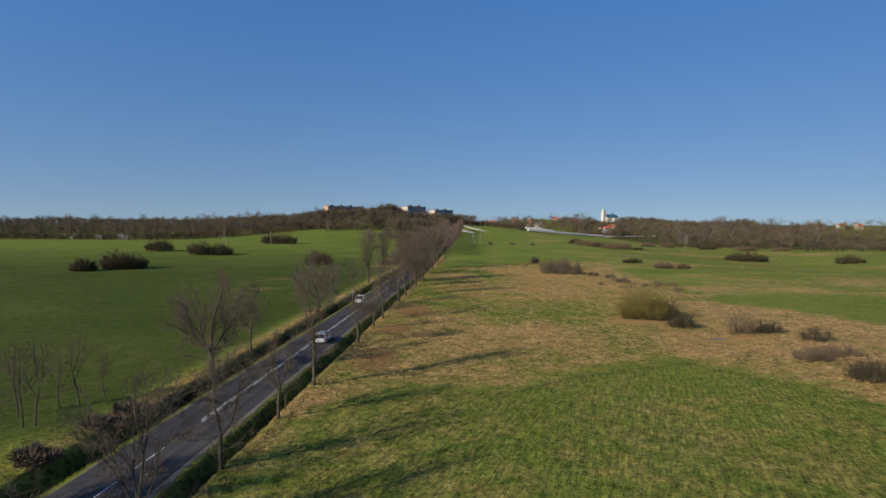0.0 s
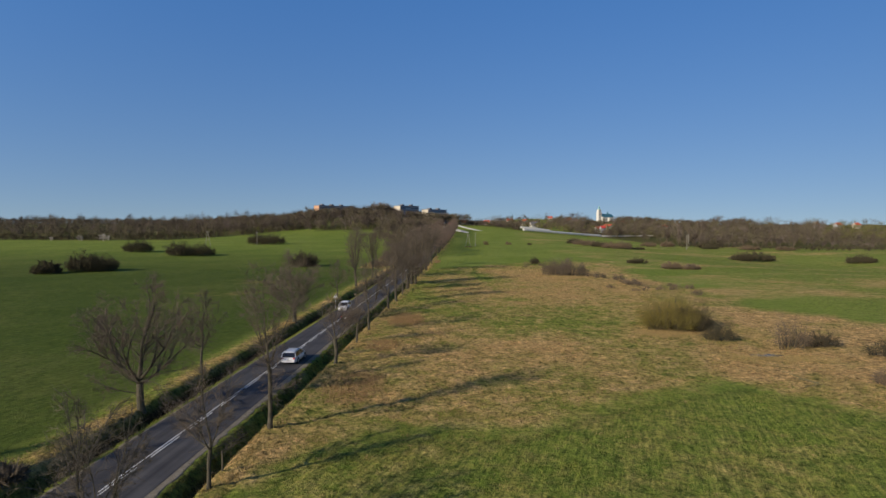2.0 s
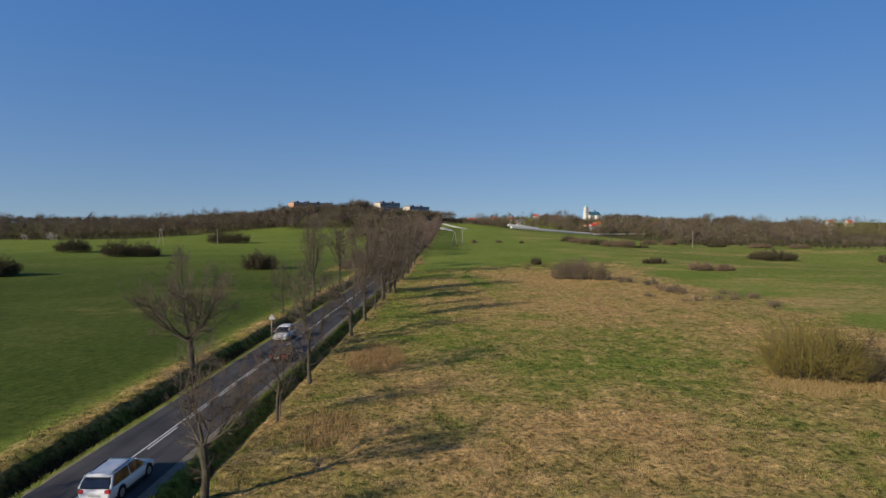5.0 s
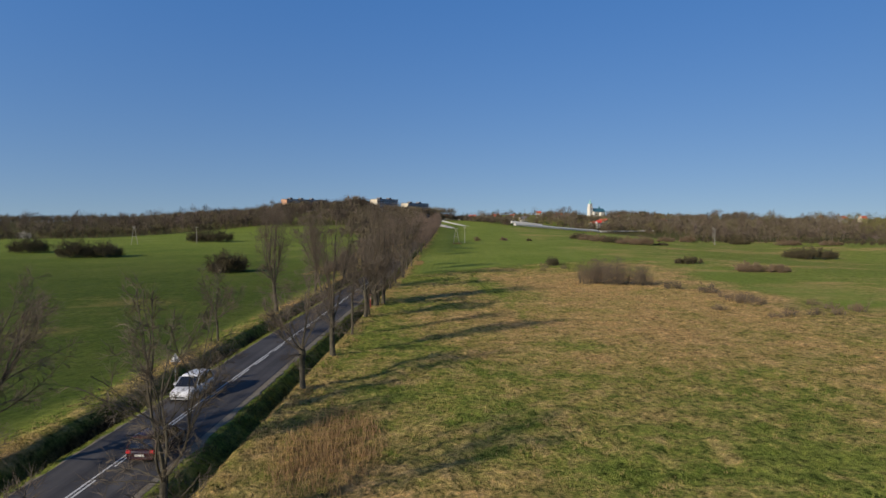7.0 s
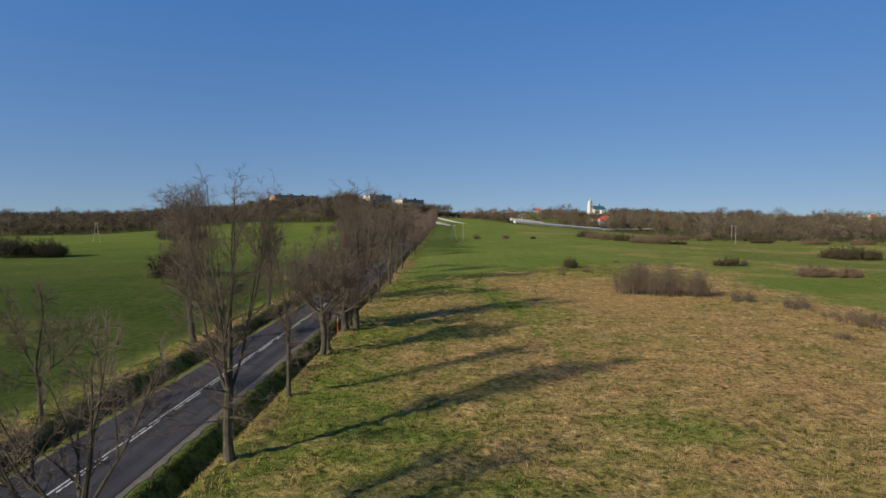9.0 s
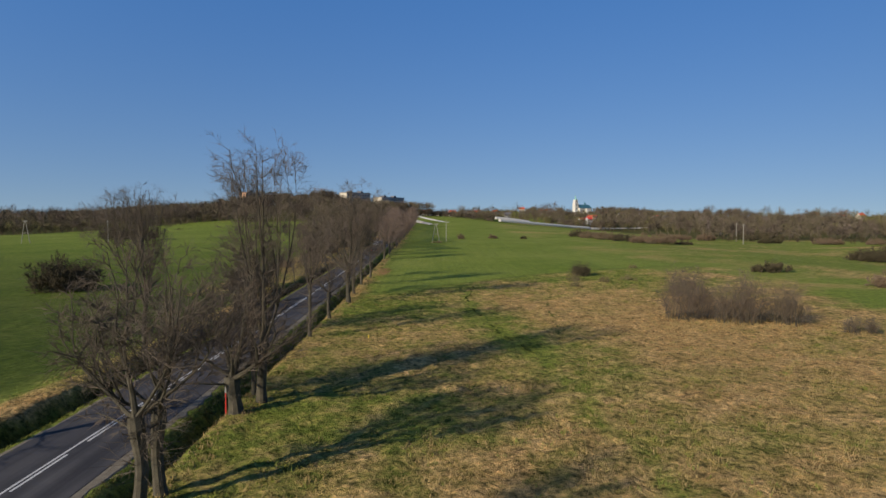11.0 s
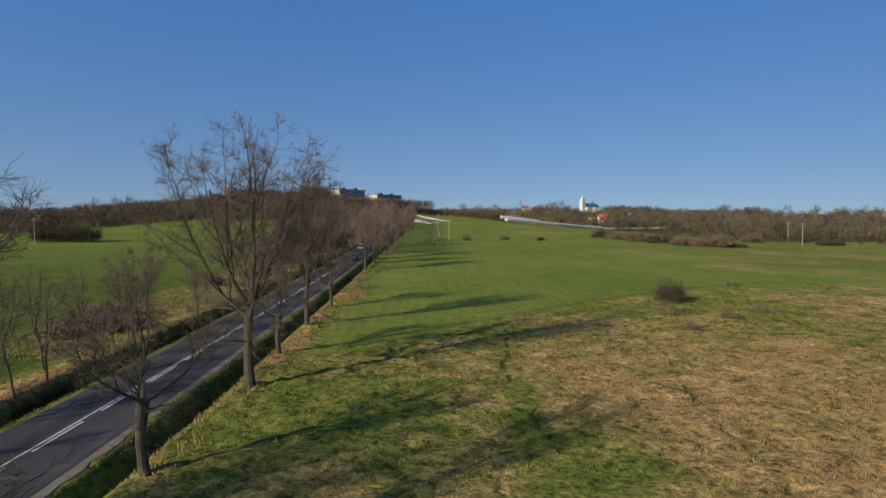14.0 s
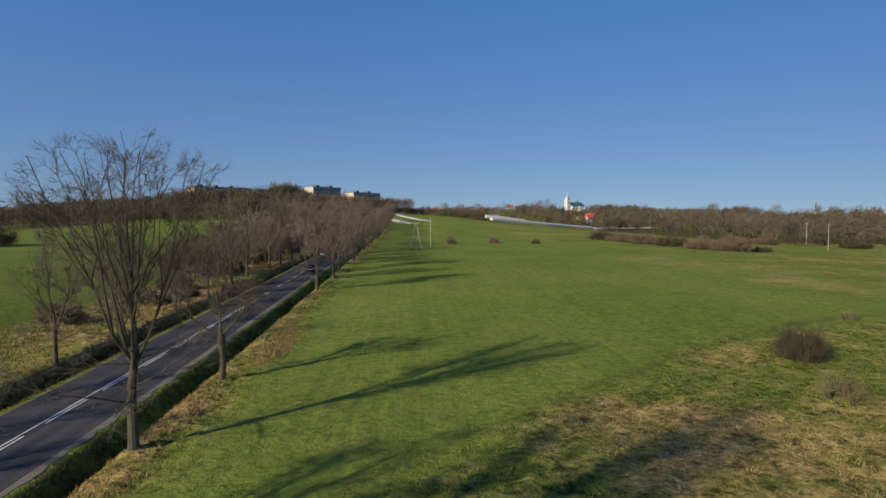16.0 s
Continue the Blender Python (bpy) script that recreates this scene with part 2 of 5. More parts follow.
def fbm(x, y, s):
    """Smooth noise in four octaves, about -0.8 to 0.8."""
    x, y = np.asarray(x, float) * s + 311.7, np.asarray(y, float) * s + 178.3
    out, amp = 0.0, 0.62
    for _ in range(4):
        i, j = np.floor(x).astype(int), np.floor(y).astype(int)
        u, v = x - i, y - j
        u, v = u * u * (3 - 2 * u), v * v * (3 - 2 * v)
        a, b = LATTICE[i % 256, j % 256], LATTICE[(i + 1) % 256, j % 256]
        c, d = LATTICE[i % 256, (j + 1) % 256], LATTICE[(i + 1) % 256, (j + 1) % 256]
        out = out + amp * ((a * (1 - u) + b * u) * (1 - v) + (c * (1 - u) + d * u) * v)
        x, y, amp = x * 2.1 + 17.3, y * 2.1 + 9.1, amp * 0.5
    return out


def meadow_depth(x, y):
    """Metres inside the rough meadow beside the road, which lies between two mown fields."""
    far_edge = np.interp(x, [5, 10, 18, 25.7, 32, 46, 58, 65, 84, 120], [162, 169, 177, 184, 189, 201, 208, 212, 214, 190])
    near_edge = np.interp(x, [5, 8, 15, 26, 37, 49, 58, 64, 75, 130], [-40, -6, 0, 1, 9, 16, 4, -4, -30, -60])
    side = np.interp(y, [-60, 0, 30, 60, 90, 120, 160, 215], [200, 150, 105, 85, 78, 76, 78, 84])
    d = np.minimum(np.minimum(y - near_edge, far_edge - y), np.minimum((side - x) * 0.6, (x - 5.2) * 2))
    return np.where(x > 5, d, -30.0)


def dry_at(x, y):
    """How much of the ground is last year's straw: 0 green, 1 straw."""
    x, y = np.asarray(x, float), np.asarray(y, float)
    n, wide = fbm(x, y, 0.075), fbm(x + 500, y, 0.03)
    d = meadow_depth(x, y)
    v = np.where(x > 5, 0.10 + 0.20 * smooth(60, 10, y) + 0.14 * n, 0.0)
    inside = smooth(-3.5, 3.5, d + 5 * n)
    level = 0.62 - 0.09 * smooth(30, 13, x) - 0.05 * smooth(17, 9, x) - 0.27 * smooth(142, 182, y) * smooth(85, 55, x) + 0.05 * smooth(60, 30, y) + 0.30 * n + 0.22 * wide
    for gx, gy, rx, ry, k in ((33, 49, 16, 12, 0.26), (46, 68, 15, 9, 0.10), (26, 76, 9, 10, 0.08), (20, 62, 8, 14, 0.12), (14, 88, 7, 12, 0.15), (40, 104, 8, 7, 0.12),
                              (25.5, 145, 4.0, 11, 0.42), (27.5, 131, 3.5, 7, 0.2), (17, 128, 7, 8, 0.15), (40, 191, 14, 6, 0.18), (13, 110, 6, 8, 0.16), (45, 24, 6, 5, 0.2), (31, 84, 5, 4, 0.2)):
        level = level - k * np.exp(-((x - gx) / rx) ** 2 - ((y - gy) / ry) ** 2)
    for sx, sy, rx, ry, k in ((50, 47, 9, 7, 0.25), (33, 24, 16, 7, 0.14), (60, 31, 9, 4, 0.2), (50, 118, 16, 14, 0.12), (48, 160, 14, 16, 0.12), (20, 14, 7, 8, 0.10)):
        level = level + k * np.exp(-((x - sx) / rx) ** 2 - ((y - sy) / ry) ** 2)
    v = np.maximum(v, inside * level)
    track = np.interp(y, [95, 128, 140, 151, 172, 192], [29, 27.5, 25.2, 24.2, 23.4, 21.0]) + 0.5 * np.sin(y * 0.6)
    v = v - 0.30 * np.exp(-((x - track) / 0.6) ** 2) * ((y > 95) & (y < 192))
    v = np.maximum(v, np.where((x > 5.2) & (x < 11), 0.46 * smooth(10.5, 6.4, x) + 0.45 * n, 0))
    v = np.maximum(v, np.where((x > -9.8) & (x < -5.6), smooth(-9.8, -7.4, x) * smooth(-5.5, -6.2, x) * (0.46 + 0.16 * smooth(130, 170, y) + 0.5 * n), 0))
    v = np.maximum(v, np.where(x < -5.6, smooth(-21, -14, x) * smooth(165, 185, y) * smooth(430, 330, y) * (0.58 + 0.6 * n), 0))
    far = 0.20 + 0.30 * n + 0.35 * fbm(x * 0.25, y + 300, 0.06)
    for cx, cy, rx, ry in ((95, 178, 34, 7), (100, 147, 22, 4), (118, 128, 34, 5), (150, 160, 40, 5), (130, 300, 45, 6), (190, 330, 60, 6), (120, 95, 40, 6), (265, 372, 70, 7), (170, 250, 60, 6), (150, 420, 50, 9), (210, 200, 60, 6)):
        far = np.maximum(far, 0.48 * np.exp(-((x - cx) / rx) ** 2 - ((y - cy) / ry) ** 2) + 0.4 * n)
    v = np.maximum(v, far * smooth(52, 74, x))
    west = np.maximum(0.26 * n + 0.26 * np.exp(-((x + 30) / 26) ** 2 - ((y - 120) / 45) ** 2), 0.16 * np.exp(-((y - 170 - 0.25 * (x + 60)) / 5) ** 2) * smooth(-110, -60, x))
    v = np.maximum(v, west * smooth(-12, -34, x))
    return np.clip(v, 0.0, 1.0)


def east_edge(x):
    """The hedge between the eastern field and the woods."""
    return np.interp(x, [170, 200, 215, 235, 300, 420, 640], [376, 370, 362, 340, 326, 315, 300])


def west_edge(x):
    """The far edge of the western field."""
    return np.interp(x, [-800, -360, -232, -200, -150, -100], [455, 445, 427, 470, 528, 520])


def soil_shade_at(x, y):
    x, y = np.asarray(x, float), np.asarray(y, float)
    n = fbm(x + 40, y, 0.16)
    # bare earth in the ditches; the shade down there is part of its tone
    west = smooth(-6.3, -5.6, x) * smooth(-3.9, -4.5, x) * (0.75 + n)
    east = smooth(4.1, 4.6, x) * smooth(5.9, 5.5, x) * (0.35 + 0.8 * n)
    d = meadow_depth(x, y)
    furrow = 0.34 * np.exp(-((d + 1.3) / 0.7) ** 2) * (x > 16) * ((y > 150) | (y < 24)) * (x < 75)
    hill = np.where((x < -8) & (x > -130), y - 512 - 0.18 * (x + 110), -50.0)
    rim = np.maximum(np.where(x > 170, y - east_edge(x) - 24, -50.0), np.maximum(np.where(x < -130, y - west_edge(x) - 2, -50.0), hill))
    litter = 0.75 * smooth(0, 14, rim + 8 * n) * (y < 1300)
    return np.clip(west + east + furrow + litter, 0.0, 1.0)


def rough_at(x, y):
    """Uncut growth, with tussocks: 0 mown, 1 rough."""
    x, y = np.asarray(x, float), np.asarray(y, float)
    v = smooth(-4, 4, meadow_depth(x, y) + 5 * fbm(x, y, 0.075))
    v = np.maximum(v, smooth(11, 7, np.abs(x)) * smooth(3.2, 4.0, np.abs(x)))
    v = np.maximum(v, smooth(-21, -14, x) * smooth(165, 185, y) * (x < 0))
    v = np.maximum(v, 0.62 * smooth(20, -6, y) * (x > 5))
    return np.maximum(v, 0.5 * smooth(80, 110, x) * smooth(420, 380, y))


def spread(stops):
    out = []
    for (a, step), (b, _) in zip(stops, stops[1:]):
        out += list(np.arange(a, b - step * 0.4, step))
    return out + [stops[-1][0]]


def quick_mesh(name, verts, faces):
    """A mesh from arrays of corners and of faces with the same number of sides."""
    verts, faces = np.asarray(verts, np.float32), np.asarray(faces, np.int32)
    me = bpy.data.meshes.new(name)
    me.vertices.add(len(verts))
    me.vertices.foreach_set("co", verts.ravel())
    me.loops.add(faces.size)
    me.loops.foreach_set("vertex_index", faces.ravel())
    me.polygons.add(len(faces))
    me.polygons.foreach_set("loop_start", np.arange(0, faces.size, faces.shape[1], dtype=np.int32))
    me.polygons.foreach_set("loop_total", np.full(len(faces), faces.shape[1], np.int32))
    me.update(calc_edges=True)
    return me


def build_ground():
    xs = spread([(-4500, 600), (-1500, 150), (-600, 40), (-260, 10), (-60, 2.5), (-16, 1.0), (-9, 0.42), (-3, 1.5), (3, 0.42), (9, 0.75), (64, 1.6), (90, 4), (200, 10), (300, 40), (600, 150), (1500, 600), (4500, 600)])
    ys = spread([(-1500, 300), (-300, 40), (-100, 5), (-65, 0.95), (215, 4), (460, 10), (1200, 50), (1600, 300), (4800, 300)])
    gx, gy = np.meshgrid(np.array(xs), np.array(ys))
    gz = land(gx, gy) + cross(gx)
    rough = rough_at(gx, gy)
    lump = 0.02 + 0.115 * rough
    gz = gz + np.where(np.abs(gx) > 3.9, np.random.RandomState(3).uniform(-1, 1, gx.shape) * lump, 0)
    nx, ny = len(xs), len(ys)
    i = (np.arange(ny - 1)[:, None] * nx + np.arange(nx - 1)[None, :]).ravel()
    me = quick_mesh("ground", np.stack([gx.ravel(), gy.ravel(), gz.ravel()], -1), np.stack([i, i + 1, i + nx + 1, i + nx], -1))
    for name, values in (("dryness", dry_at(gx, gy)), ("soil_shade", soil_shade_at(gx, gy)), ("rough", rough), ("west_green", smooth(-8, -11, gx) * smooth(330, 120, gy)),
                         ("drill", np.maximum(0.85 * smooth(3, -3, meadow_depth(gx, gy)) * smooth(40, 10, gy) * (gx > 9), 0.5 * smooth(-10, -13, gx)))):
        me.attributes.new(name, "FLOAT", "POINT").data.foreach_set("value", values.ravel())
    me.polygons.foreach_set("use_smooth", [True] * len(me.polygons))
    me.materials.append(MAT_GROUND)
    return tagged(new("ground", me), "gently rising meadow with green grass and tan straw", "ground", kind="structure")


ground = build_ground()


# ---- mesh helpers ----
def mesh_object(name, verts, faces, mat, parent=None, label=""):
    me = bpy.data.meshes.new(name)
    me.from_pydata(verts, [], faces)
    me.materials.append(mat)
    ob = new(name, me)
    ob.parent = parent
    return tagged(ob, label)


def array_object(name, verts, faces, mat, label, category):
    me = quick_mesh(name, verts, faces)
    me.materials.append(mat)
    return tagged(new(name, me), label, category, kind="stuff")


def part(name, bm, mat, parent=None, label=""):
    me = bpy.data.meshes.new(name)
    bm.to_mesh(me)
    bm.free()
    me.materials.append(mat)
    ob = new(name, me)
    ob.parent = parent
    return tagged(ob, label)


def empty(name, m, label, category, group="", kind=""):
    e = new(name)
    e.matrix_basis = m
    return tagged(e, label, category, group, kind)


def box(bm, x0, x1, y0, y1, z0, z1, bevel=0.0):
    r = bmesh.ops.create_cube(bm, size=1.0)["verts"]
    bmesh.ops.scale(bm, vec=(x1 - x0, y1 - y0, z1 - z0), verts=r)
    bmesh.ops.translate(bm, vec=((x0 + x1) / 2, (y0 + y1) / 2, (z0 + z1) / 2), verts=r)
    if bevel:
        es = list({e for v in r for e in v.link_edges})
        bmesh.ops.bevel(bm, geom=es, offset=bevel, segments=2, affect="EDGES", profile=0.5)
    return r


def boxed(*b, bevel=0.0):
    bm = bmesh.new()
    box(bm, *b, bevel=bevel)
    return bm


def rod(bm, a, b, r0, r1, sides=8):
    a, b = Vector(a), Vector(b)
    d = b - a
    m = Matrix.Translation((a + b) / 2) @ d.to_track_quat("Z", "Y").to_matrix().to_4x4()
    bmesh.ops.create_cone(bm, cap_ends=True, segments=sides, radius1=r0, radius2=r1, depth=d.length, matrix=m)


def strip(name, x0, x1, y0, y1, lift, mat, step=2.0, parent=None, label=""):
    """A band lying along the road."""
    ys = np.append(np.arange(y0, y1, step), y1)
    v, f = [], []
    for k, y in enumerate(ys):
        z = float(ramp_z(y))
        v += [(x0, float(y), z + lift), (x1, float(y), z + lift), (x1, float(y), z + lift - 0.09), (x0, float(y), z + lift - 0.09)]
        if k:
            b, a = 4 * k, 4 * k - 4
            f += [(a, a + 1, b + 1, b), (a + 1, a + 2, b + 2, b + 1), (a + 3, a, b, b + 3)]
    f += [(3, 2, 1, 0), (len(v) - 4, len(v) - 3, len(v) - 2, len(v) - 1)]
    return mesh_object(name, v, f, mat, parent, label)


# ---- road ----
road = tagged(strip("road", -3.0, 3.0, -200, 640, 0.0, MAT_ASPHALT), "worn grey asphalt country road with two lanes", "road", kind="structure")


def gravel(name, side):
    """A gravel shoulder with a ragged outer edge."""
    rnd = random.Random(5 + side)
    v, f = [], []
    ys = np.arange(-120, 420, 0.8)
    for k, y in enumerate(ys):
        z = float(ramp_z(y))
        w = 0.35 + rnd.uniform(-0.12, 0.16) + (0.08 if side > 0 else -0.20)
        v += [(side * 2.97, float(y), z - 0.012), (side * (3.0 + w), float(y), z - 0.03), (side * (3.25 + w), float(y), z - 0.16)]
        if k:
            a, b = 3 * k - 3, 3 * k
            f += [(a, a + 1, b + 1, b), (a + 1, a + 2, b + 2, b + 1)]
    if side < 0:
        f = [q[::-1] for q in f]
    return tagged(mesh_object(name, v, f, MAT_GRAVEL), "pale gravel shoulder along the asphalt edge", "shoulder", kind="structure")


gravel("shoulder_east", 1)
gravel("shoulder_west", -1)

# one unbroken line and, beside it, a broken line of 4 m dashes
marking = empty("road_marking", Matrix(), "worn white centre line, solid beside dashed", "road marking", kind="structure")
strip("line", -0.17, -0.05, -10.0, 236, 0.006, MAT_PAINT, 2.0, marking)
y = -10.4
while y < 240:
    if y < 236:
        strip("dash", 0.09, 0.21, y, y + 4.0, 0.006, MAT_PAINT, 2.0, marking)
    y += 5.75
y = 240.0
while y < 420:
    strip("dash", -0.06, 0.06, y, y + 4.0, 0.006, MAT_PAINT, 2.0, marking)
    y += 6.0
strip("dash", -0.06, 0.06, -14.9, -13.6, 0.006, MAT_PAINT, 2.0, marking)
for y in np.arange(-80, -18, 6.0):
    strip("dash", -0.06, 0.06, y, y + 4.0, 0.006, MAT_PAINT, 2.0, marking)


# ---- trees ----
class Wood:
    """Collects tapered tubes into one mesh."""

    def __init__(self):
        self.v, self.f = [], []

    def tube(self, pts, radii, sides):
        base = len(self.v)
        n = len(pts)
        side = Vector((0.31, 0.87, 0.37))
        for k, (p, r) in enumerate(zip(pts, radii)):
            d = (pts[min(k + 1, n - 1)] - pts[max(k - 1, 0)]).normalized()
            u = d.cross(side)
            u = u.normalized() if u.length > 1e-4 else Vector((1, 0, 0))
            w = d.cross(u)
            for s in range(sides):
                a = 2 * math.pi * s / sides
                q = p + r * (math.cos(a) * u + math.sin(a) * w)
                self.v.append((q.x, q.y, q.z))
        for k in range(n - 1):
            for s in range(sides):
                a, b = base + k * sides + s, base + k * sides + (s + 1) % sides
                self.f.append((a, b, b + sides, a + sides))

    def spike(self, p, q, r):
        """The thinnest twigs: a three-sided spike."""
        d = (q - p).normalized()
        u = d.cross(Vector((0.3, 0.5, 0.8)))
        u = u.normalized() * r
        w = d.cross(u)
        b = len(self.v)
        for c in (p + u, p - 0.5 * u + 0.87 * w, p - 0.5 * u - 0.87 * w, q):
            self.v.append((c.x, c.y, c.z))
        self.f += [(b, b + 1, b + 3), (b + 1, b + 2, b + 3), (b + 2, b, b + 3)]


def grow(rnd, p, d, length, n, wander, up):
    pts = [p.copy()]
    step = length / n
    for _ in range(n):
        d = d + Vector((rnd.gauss(0, wander), rnd.gauss(0, wander), rnd.gauss(0, wander) + up))
        d.normalize()
        p = p + d * step
        pts.append(p.copy())
    return pts


def aside(rnd, d, angle):
    s = d.cross(Vector((rnd.uniform(-1, 1), rnd.uniform(-1, 1), rnd.uniform(-1, 1))))
    s = s.normalized() if s.length > 1e-3 else Vector((1, 0, 0))
    return (d * math.cos(angle) + s * math.sin(angle)).normalized()


def along(pts, s):
    k = min(int(s * (len(pts) - 1)), len(pts) - 2)
    u = s * (len(pts) - 1) - k
    return pts[k].lerp(pts[k + 1], u), (pts[k + 1] - pts[k]).normalized()


def bend(rnd, p0, p1, p2, n, sway):
    """A limb from p0 towards p1 that ends at p2 and sways on the way."""
    a, b = rnd.uniform(0, 6.3), rnd.uniform(0, 6.3)
    ln = (p2 - p0).length
    pts = []
    for k in range(n + 1):
        s = k / n
        q = p0 * (1 - s) ** 2 + p1 * (2 * s * (1 - s)) + p2 * s ** 2
        w = sway * ln * s
        pts.append(q + Vector((w * math.sin(a + 5.3 * s) + 0.4 * w * math.sin(b + 11 * s), w * math.sin(b + 4.7 * s) + 0.4 * w * math.sin(a + 12 * s), 0.3 * w * math.sin(a + 7 * s))))
    return pts


def tree_meshes(seed, height, bole, reach, limbs, radius, vase=0.6, forks=2, sway=0.05, sec=15, ter=7, spikes=6, fine=0.008, sec_len=0.17, shoots=0, low=2, knob=0.0, fork=0.2, top=0.35, girth=0.55, droop=0.0):
    """Two meshes of a bare tree: bole with limbs, and the twigs. bole: height of the fork; reach: radius of the crown; vase: how far limbs run outwards before they rise;
    fork: the share of the bole over which they leave it; top: how much lower the crown's rim is; shoots: bristle on the bole; knob: a pollard's head."""
    rnd = random.Random(seed)
    wood, twigs = Wood(), Wood()
    stem = bend(rnd, Vector((0, 0, -0.3)), Vector((rnd.uniform(-0.2, 0.2), rnd.uniform(-0.2, 0.2), bole * 0.5)), Vector((rnd.uniform(-0.25, 0.25), rnd.uniform(-0.25, 0.25), bole)), 7, 0.012)
    rad = [radius * (1.5, 1.15, 1.04, 1.0, 0.97, 0.94, 0.92, 0.9)[k] * rnd.uniform(0.95, 1.05) for k in range(8)]
    if knob:
        rad[-1], rad[-2], rad[-3] = radius * (0.9 + 0.7 * knob), radius * (1 + knob), radius * (1 + 0.35 * knob)
    wood.tube(stem, rad, 10)
    grown = []
    turn = rnd.uniform(0, 6.3)
    for k in range(limbs):
        a = turn + 2.4 * k + rnd.uniform(-0.35, 0.35)
        share = 0.14 if k == 0 else rnd.uniform(0.45, 1.0)
        s0 = 1 - fork * (k / limbs) * rnd.uniform(0.6, 1.0) if not knob else rnd.uniform(0.9, 1.0)
        root = along(stem, min(s0, 0.999))[0]
        out = Vector((math.cos(a), math.sin(a), 0))
        end_h = height * (1 - top * share ** 1.6 * rnd.uniform(0.6, 1.25)) * (0.95 if k == 0 else 1.0)
        end = out * reach * share + Vector((0, 0, end_h))
        knee = root + out * reach * share * vase + Vector((0, 0, (end_h - root.z) * rnd.uniform(0.22, 0.42)))
        pts = bend(rnd, root, knee, end, 10, sway)
        r = radius * girth * (1.25 if k == 0 else rnd.uniform(0.7, 1.0))
        wood.tube(pts, [max(0.016, r * (1 - 0.95 * (j / 10) ** 0.75)) for j in range(11)], 7)
        grown.append((pts, r, (end - root).length))
        for _ in range(forks if k else max(1, forks - 1)):
            s = rnd.uniform(0.22, 0.6)
            q, d = along(pts, s)
            b = a + rnd.choice((-1, 1)) * rnd.uniform(0.4, 1.1)
            f_out = Vector((math.cos(b), math.sin(b), 0))
            f_share = min(1.0, share * rnd.uniform(0.6, 1.15) + 0.15)
            f_h = max(q.z + 0.12 * height, height * (1 - top * f_share ** 1.6 * rnd.uniform(0.7, 1.5)))
            tip = f_out * reach * f_share + Vector((0, 0, f_h))
            knee = q.lerp(tip, 0.4) + d * 0.12 * (tip - q).length + f_out * 0.06 * reach
            fp = bend(rnd, q, knee, tip, 8, sway)
            fr = r * (1 - 0.8 * s) * 0.75
            wood.tube(fp, [max(0.014, fr * (1 - 0.93 * (j / 8) ** 0.8)) for j in range(9)], 5)
            grown.append((fp, fr, (tip - q).length))
    for k in range(low):
        q, d = along(stem, rnd.uniform(0.5, 0.98))
        a = rnd.uniform(0, 6.283)
        out = Vector((math.cos(a), math.sin(a), 0))
        ln = reach * rnd.uniform(0.45, 0.95)
        pts = bend(rnd, q, q + out * ln * 0.6 + Vector((0, 0, 0.15 * ln)), q + out * ln + Vector((0, 0, ln * rnd.uniform(-0.1, 0.7))), 6, 0.07)
        r = radius * 0.2
        wood.tube(pts, [max(0.012, r * (1 - 0.9 * j / 6)) for j in range(7)], 5)
        grown.append((pts, r, ln))
    for pts, r, ln in grown:
        for _ in range(max(3, int(sec * min(1.2, ln / (0.6 * height))))):
            s = rnd.uniform(0.12, 1.0)
            q, d = along(pts, s)
            side = Vector((q.x, q.y, 0))
            side = side.normalized() if side.length > 0.2 else Vector((rnd.gauss(0, 1), rnd.gauss(0, 1), 0)).normalized()
            spin = rnd.uniform(0, 6.283)
            side = side * rnd.uniform(0.1, 0.7) + Vector((math.cos(spin), math.sin(spin), 0)) * 0.65
            way = d * rnd.uniform(0.25, 0.75) + side * rnd.uniform(0.75, 1.15) + Vector((0, 0, rnd.gauss(0.05, 0.22)))
            ln2 = sec_len * height * rnd.uniform(0.45, 1.15) * (1.12 - 0.6 * s)
            pts2 = grow(rnd, q, way.normalized(), ln2, 5, 0.09, 0.035 - droop)
            r2 = max(0.013, r * 0.3 * (1 - 0.75 * s))
            twigs.tube(pts2, [max(fine * 0.8, r2 * (1 - 0.85 * j / 5)) for j in range(6)], 4)
            for _ in range(max(3, int(ter * (0.5 + 0.5 * min(1.5, ln2 / (0.12 * height)))))):
                s3 = rnd.uniform(0.15, 1.0)
                q3, d3 = along(pts2, s3)
                ln3 = max(0.3, ln2 * rnd.uniform(0.25, 0.5) * (1.15 - 0.5 * s3))
                pts3 = grow(rnd, q3, aside(rnd, d3, radians(rnd.uniform(28, 60))), ln3, 2, 0.14, 0.03 - droop)
                twigs.tube(pts3, [fine * 1.25, fine, fine * 0.6], 3)
                for _ in range(spikes):
                    q4, d4 = along(pts3, rnd.uniform(0.1, 1.0))
                    twigs.spike(q4, q4 + aside(rnd, d4, radians(rnd.uniform(15, 48))) * rnd.uniform(0.2, 0.75), fine * 0.9)
    for k in range(shoots):
        q, d = along(stem, rnd.uniform(0.35, 1.0)) if rnd.random() < 0.5 else along(rnd.choice(grown[:limbs])[0], rnd.uniform(0.0, 0.4))
        pts3 = grow(rnd, q, aside(rnd, d, radians(rnd.uniform(45, 100))), rnd.uniform(0.4, 1.5), 3, 0.25, -0.02)
        twigs.tube(pts3, [0.011, 0.009, 0.007, 0.004], 3)
        for _ in range(4):
            q4, d4 = along(pts3, rnd.uniform(0.2, 1.0))
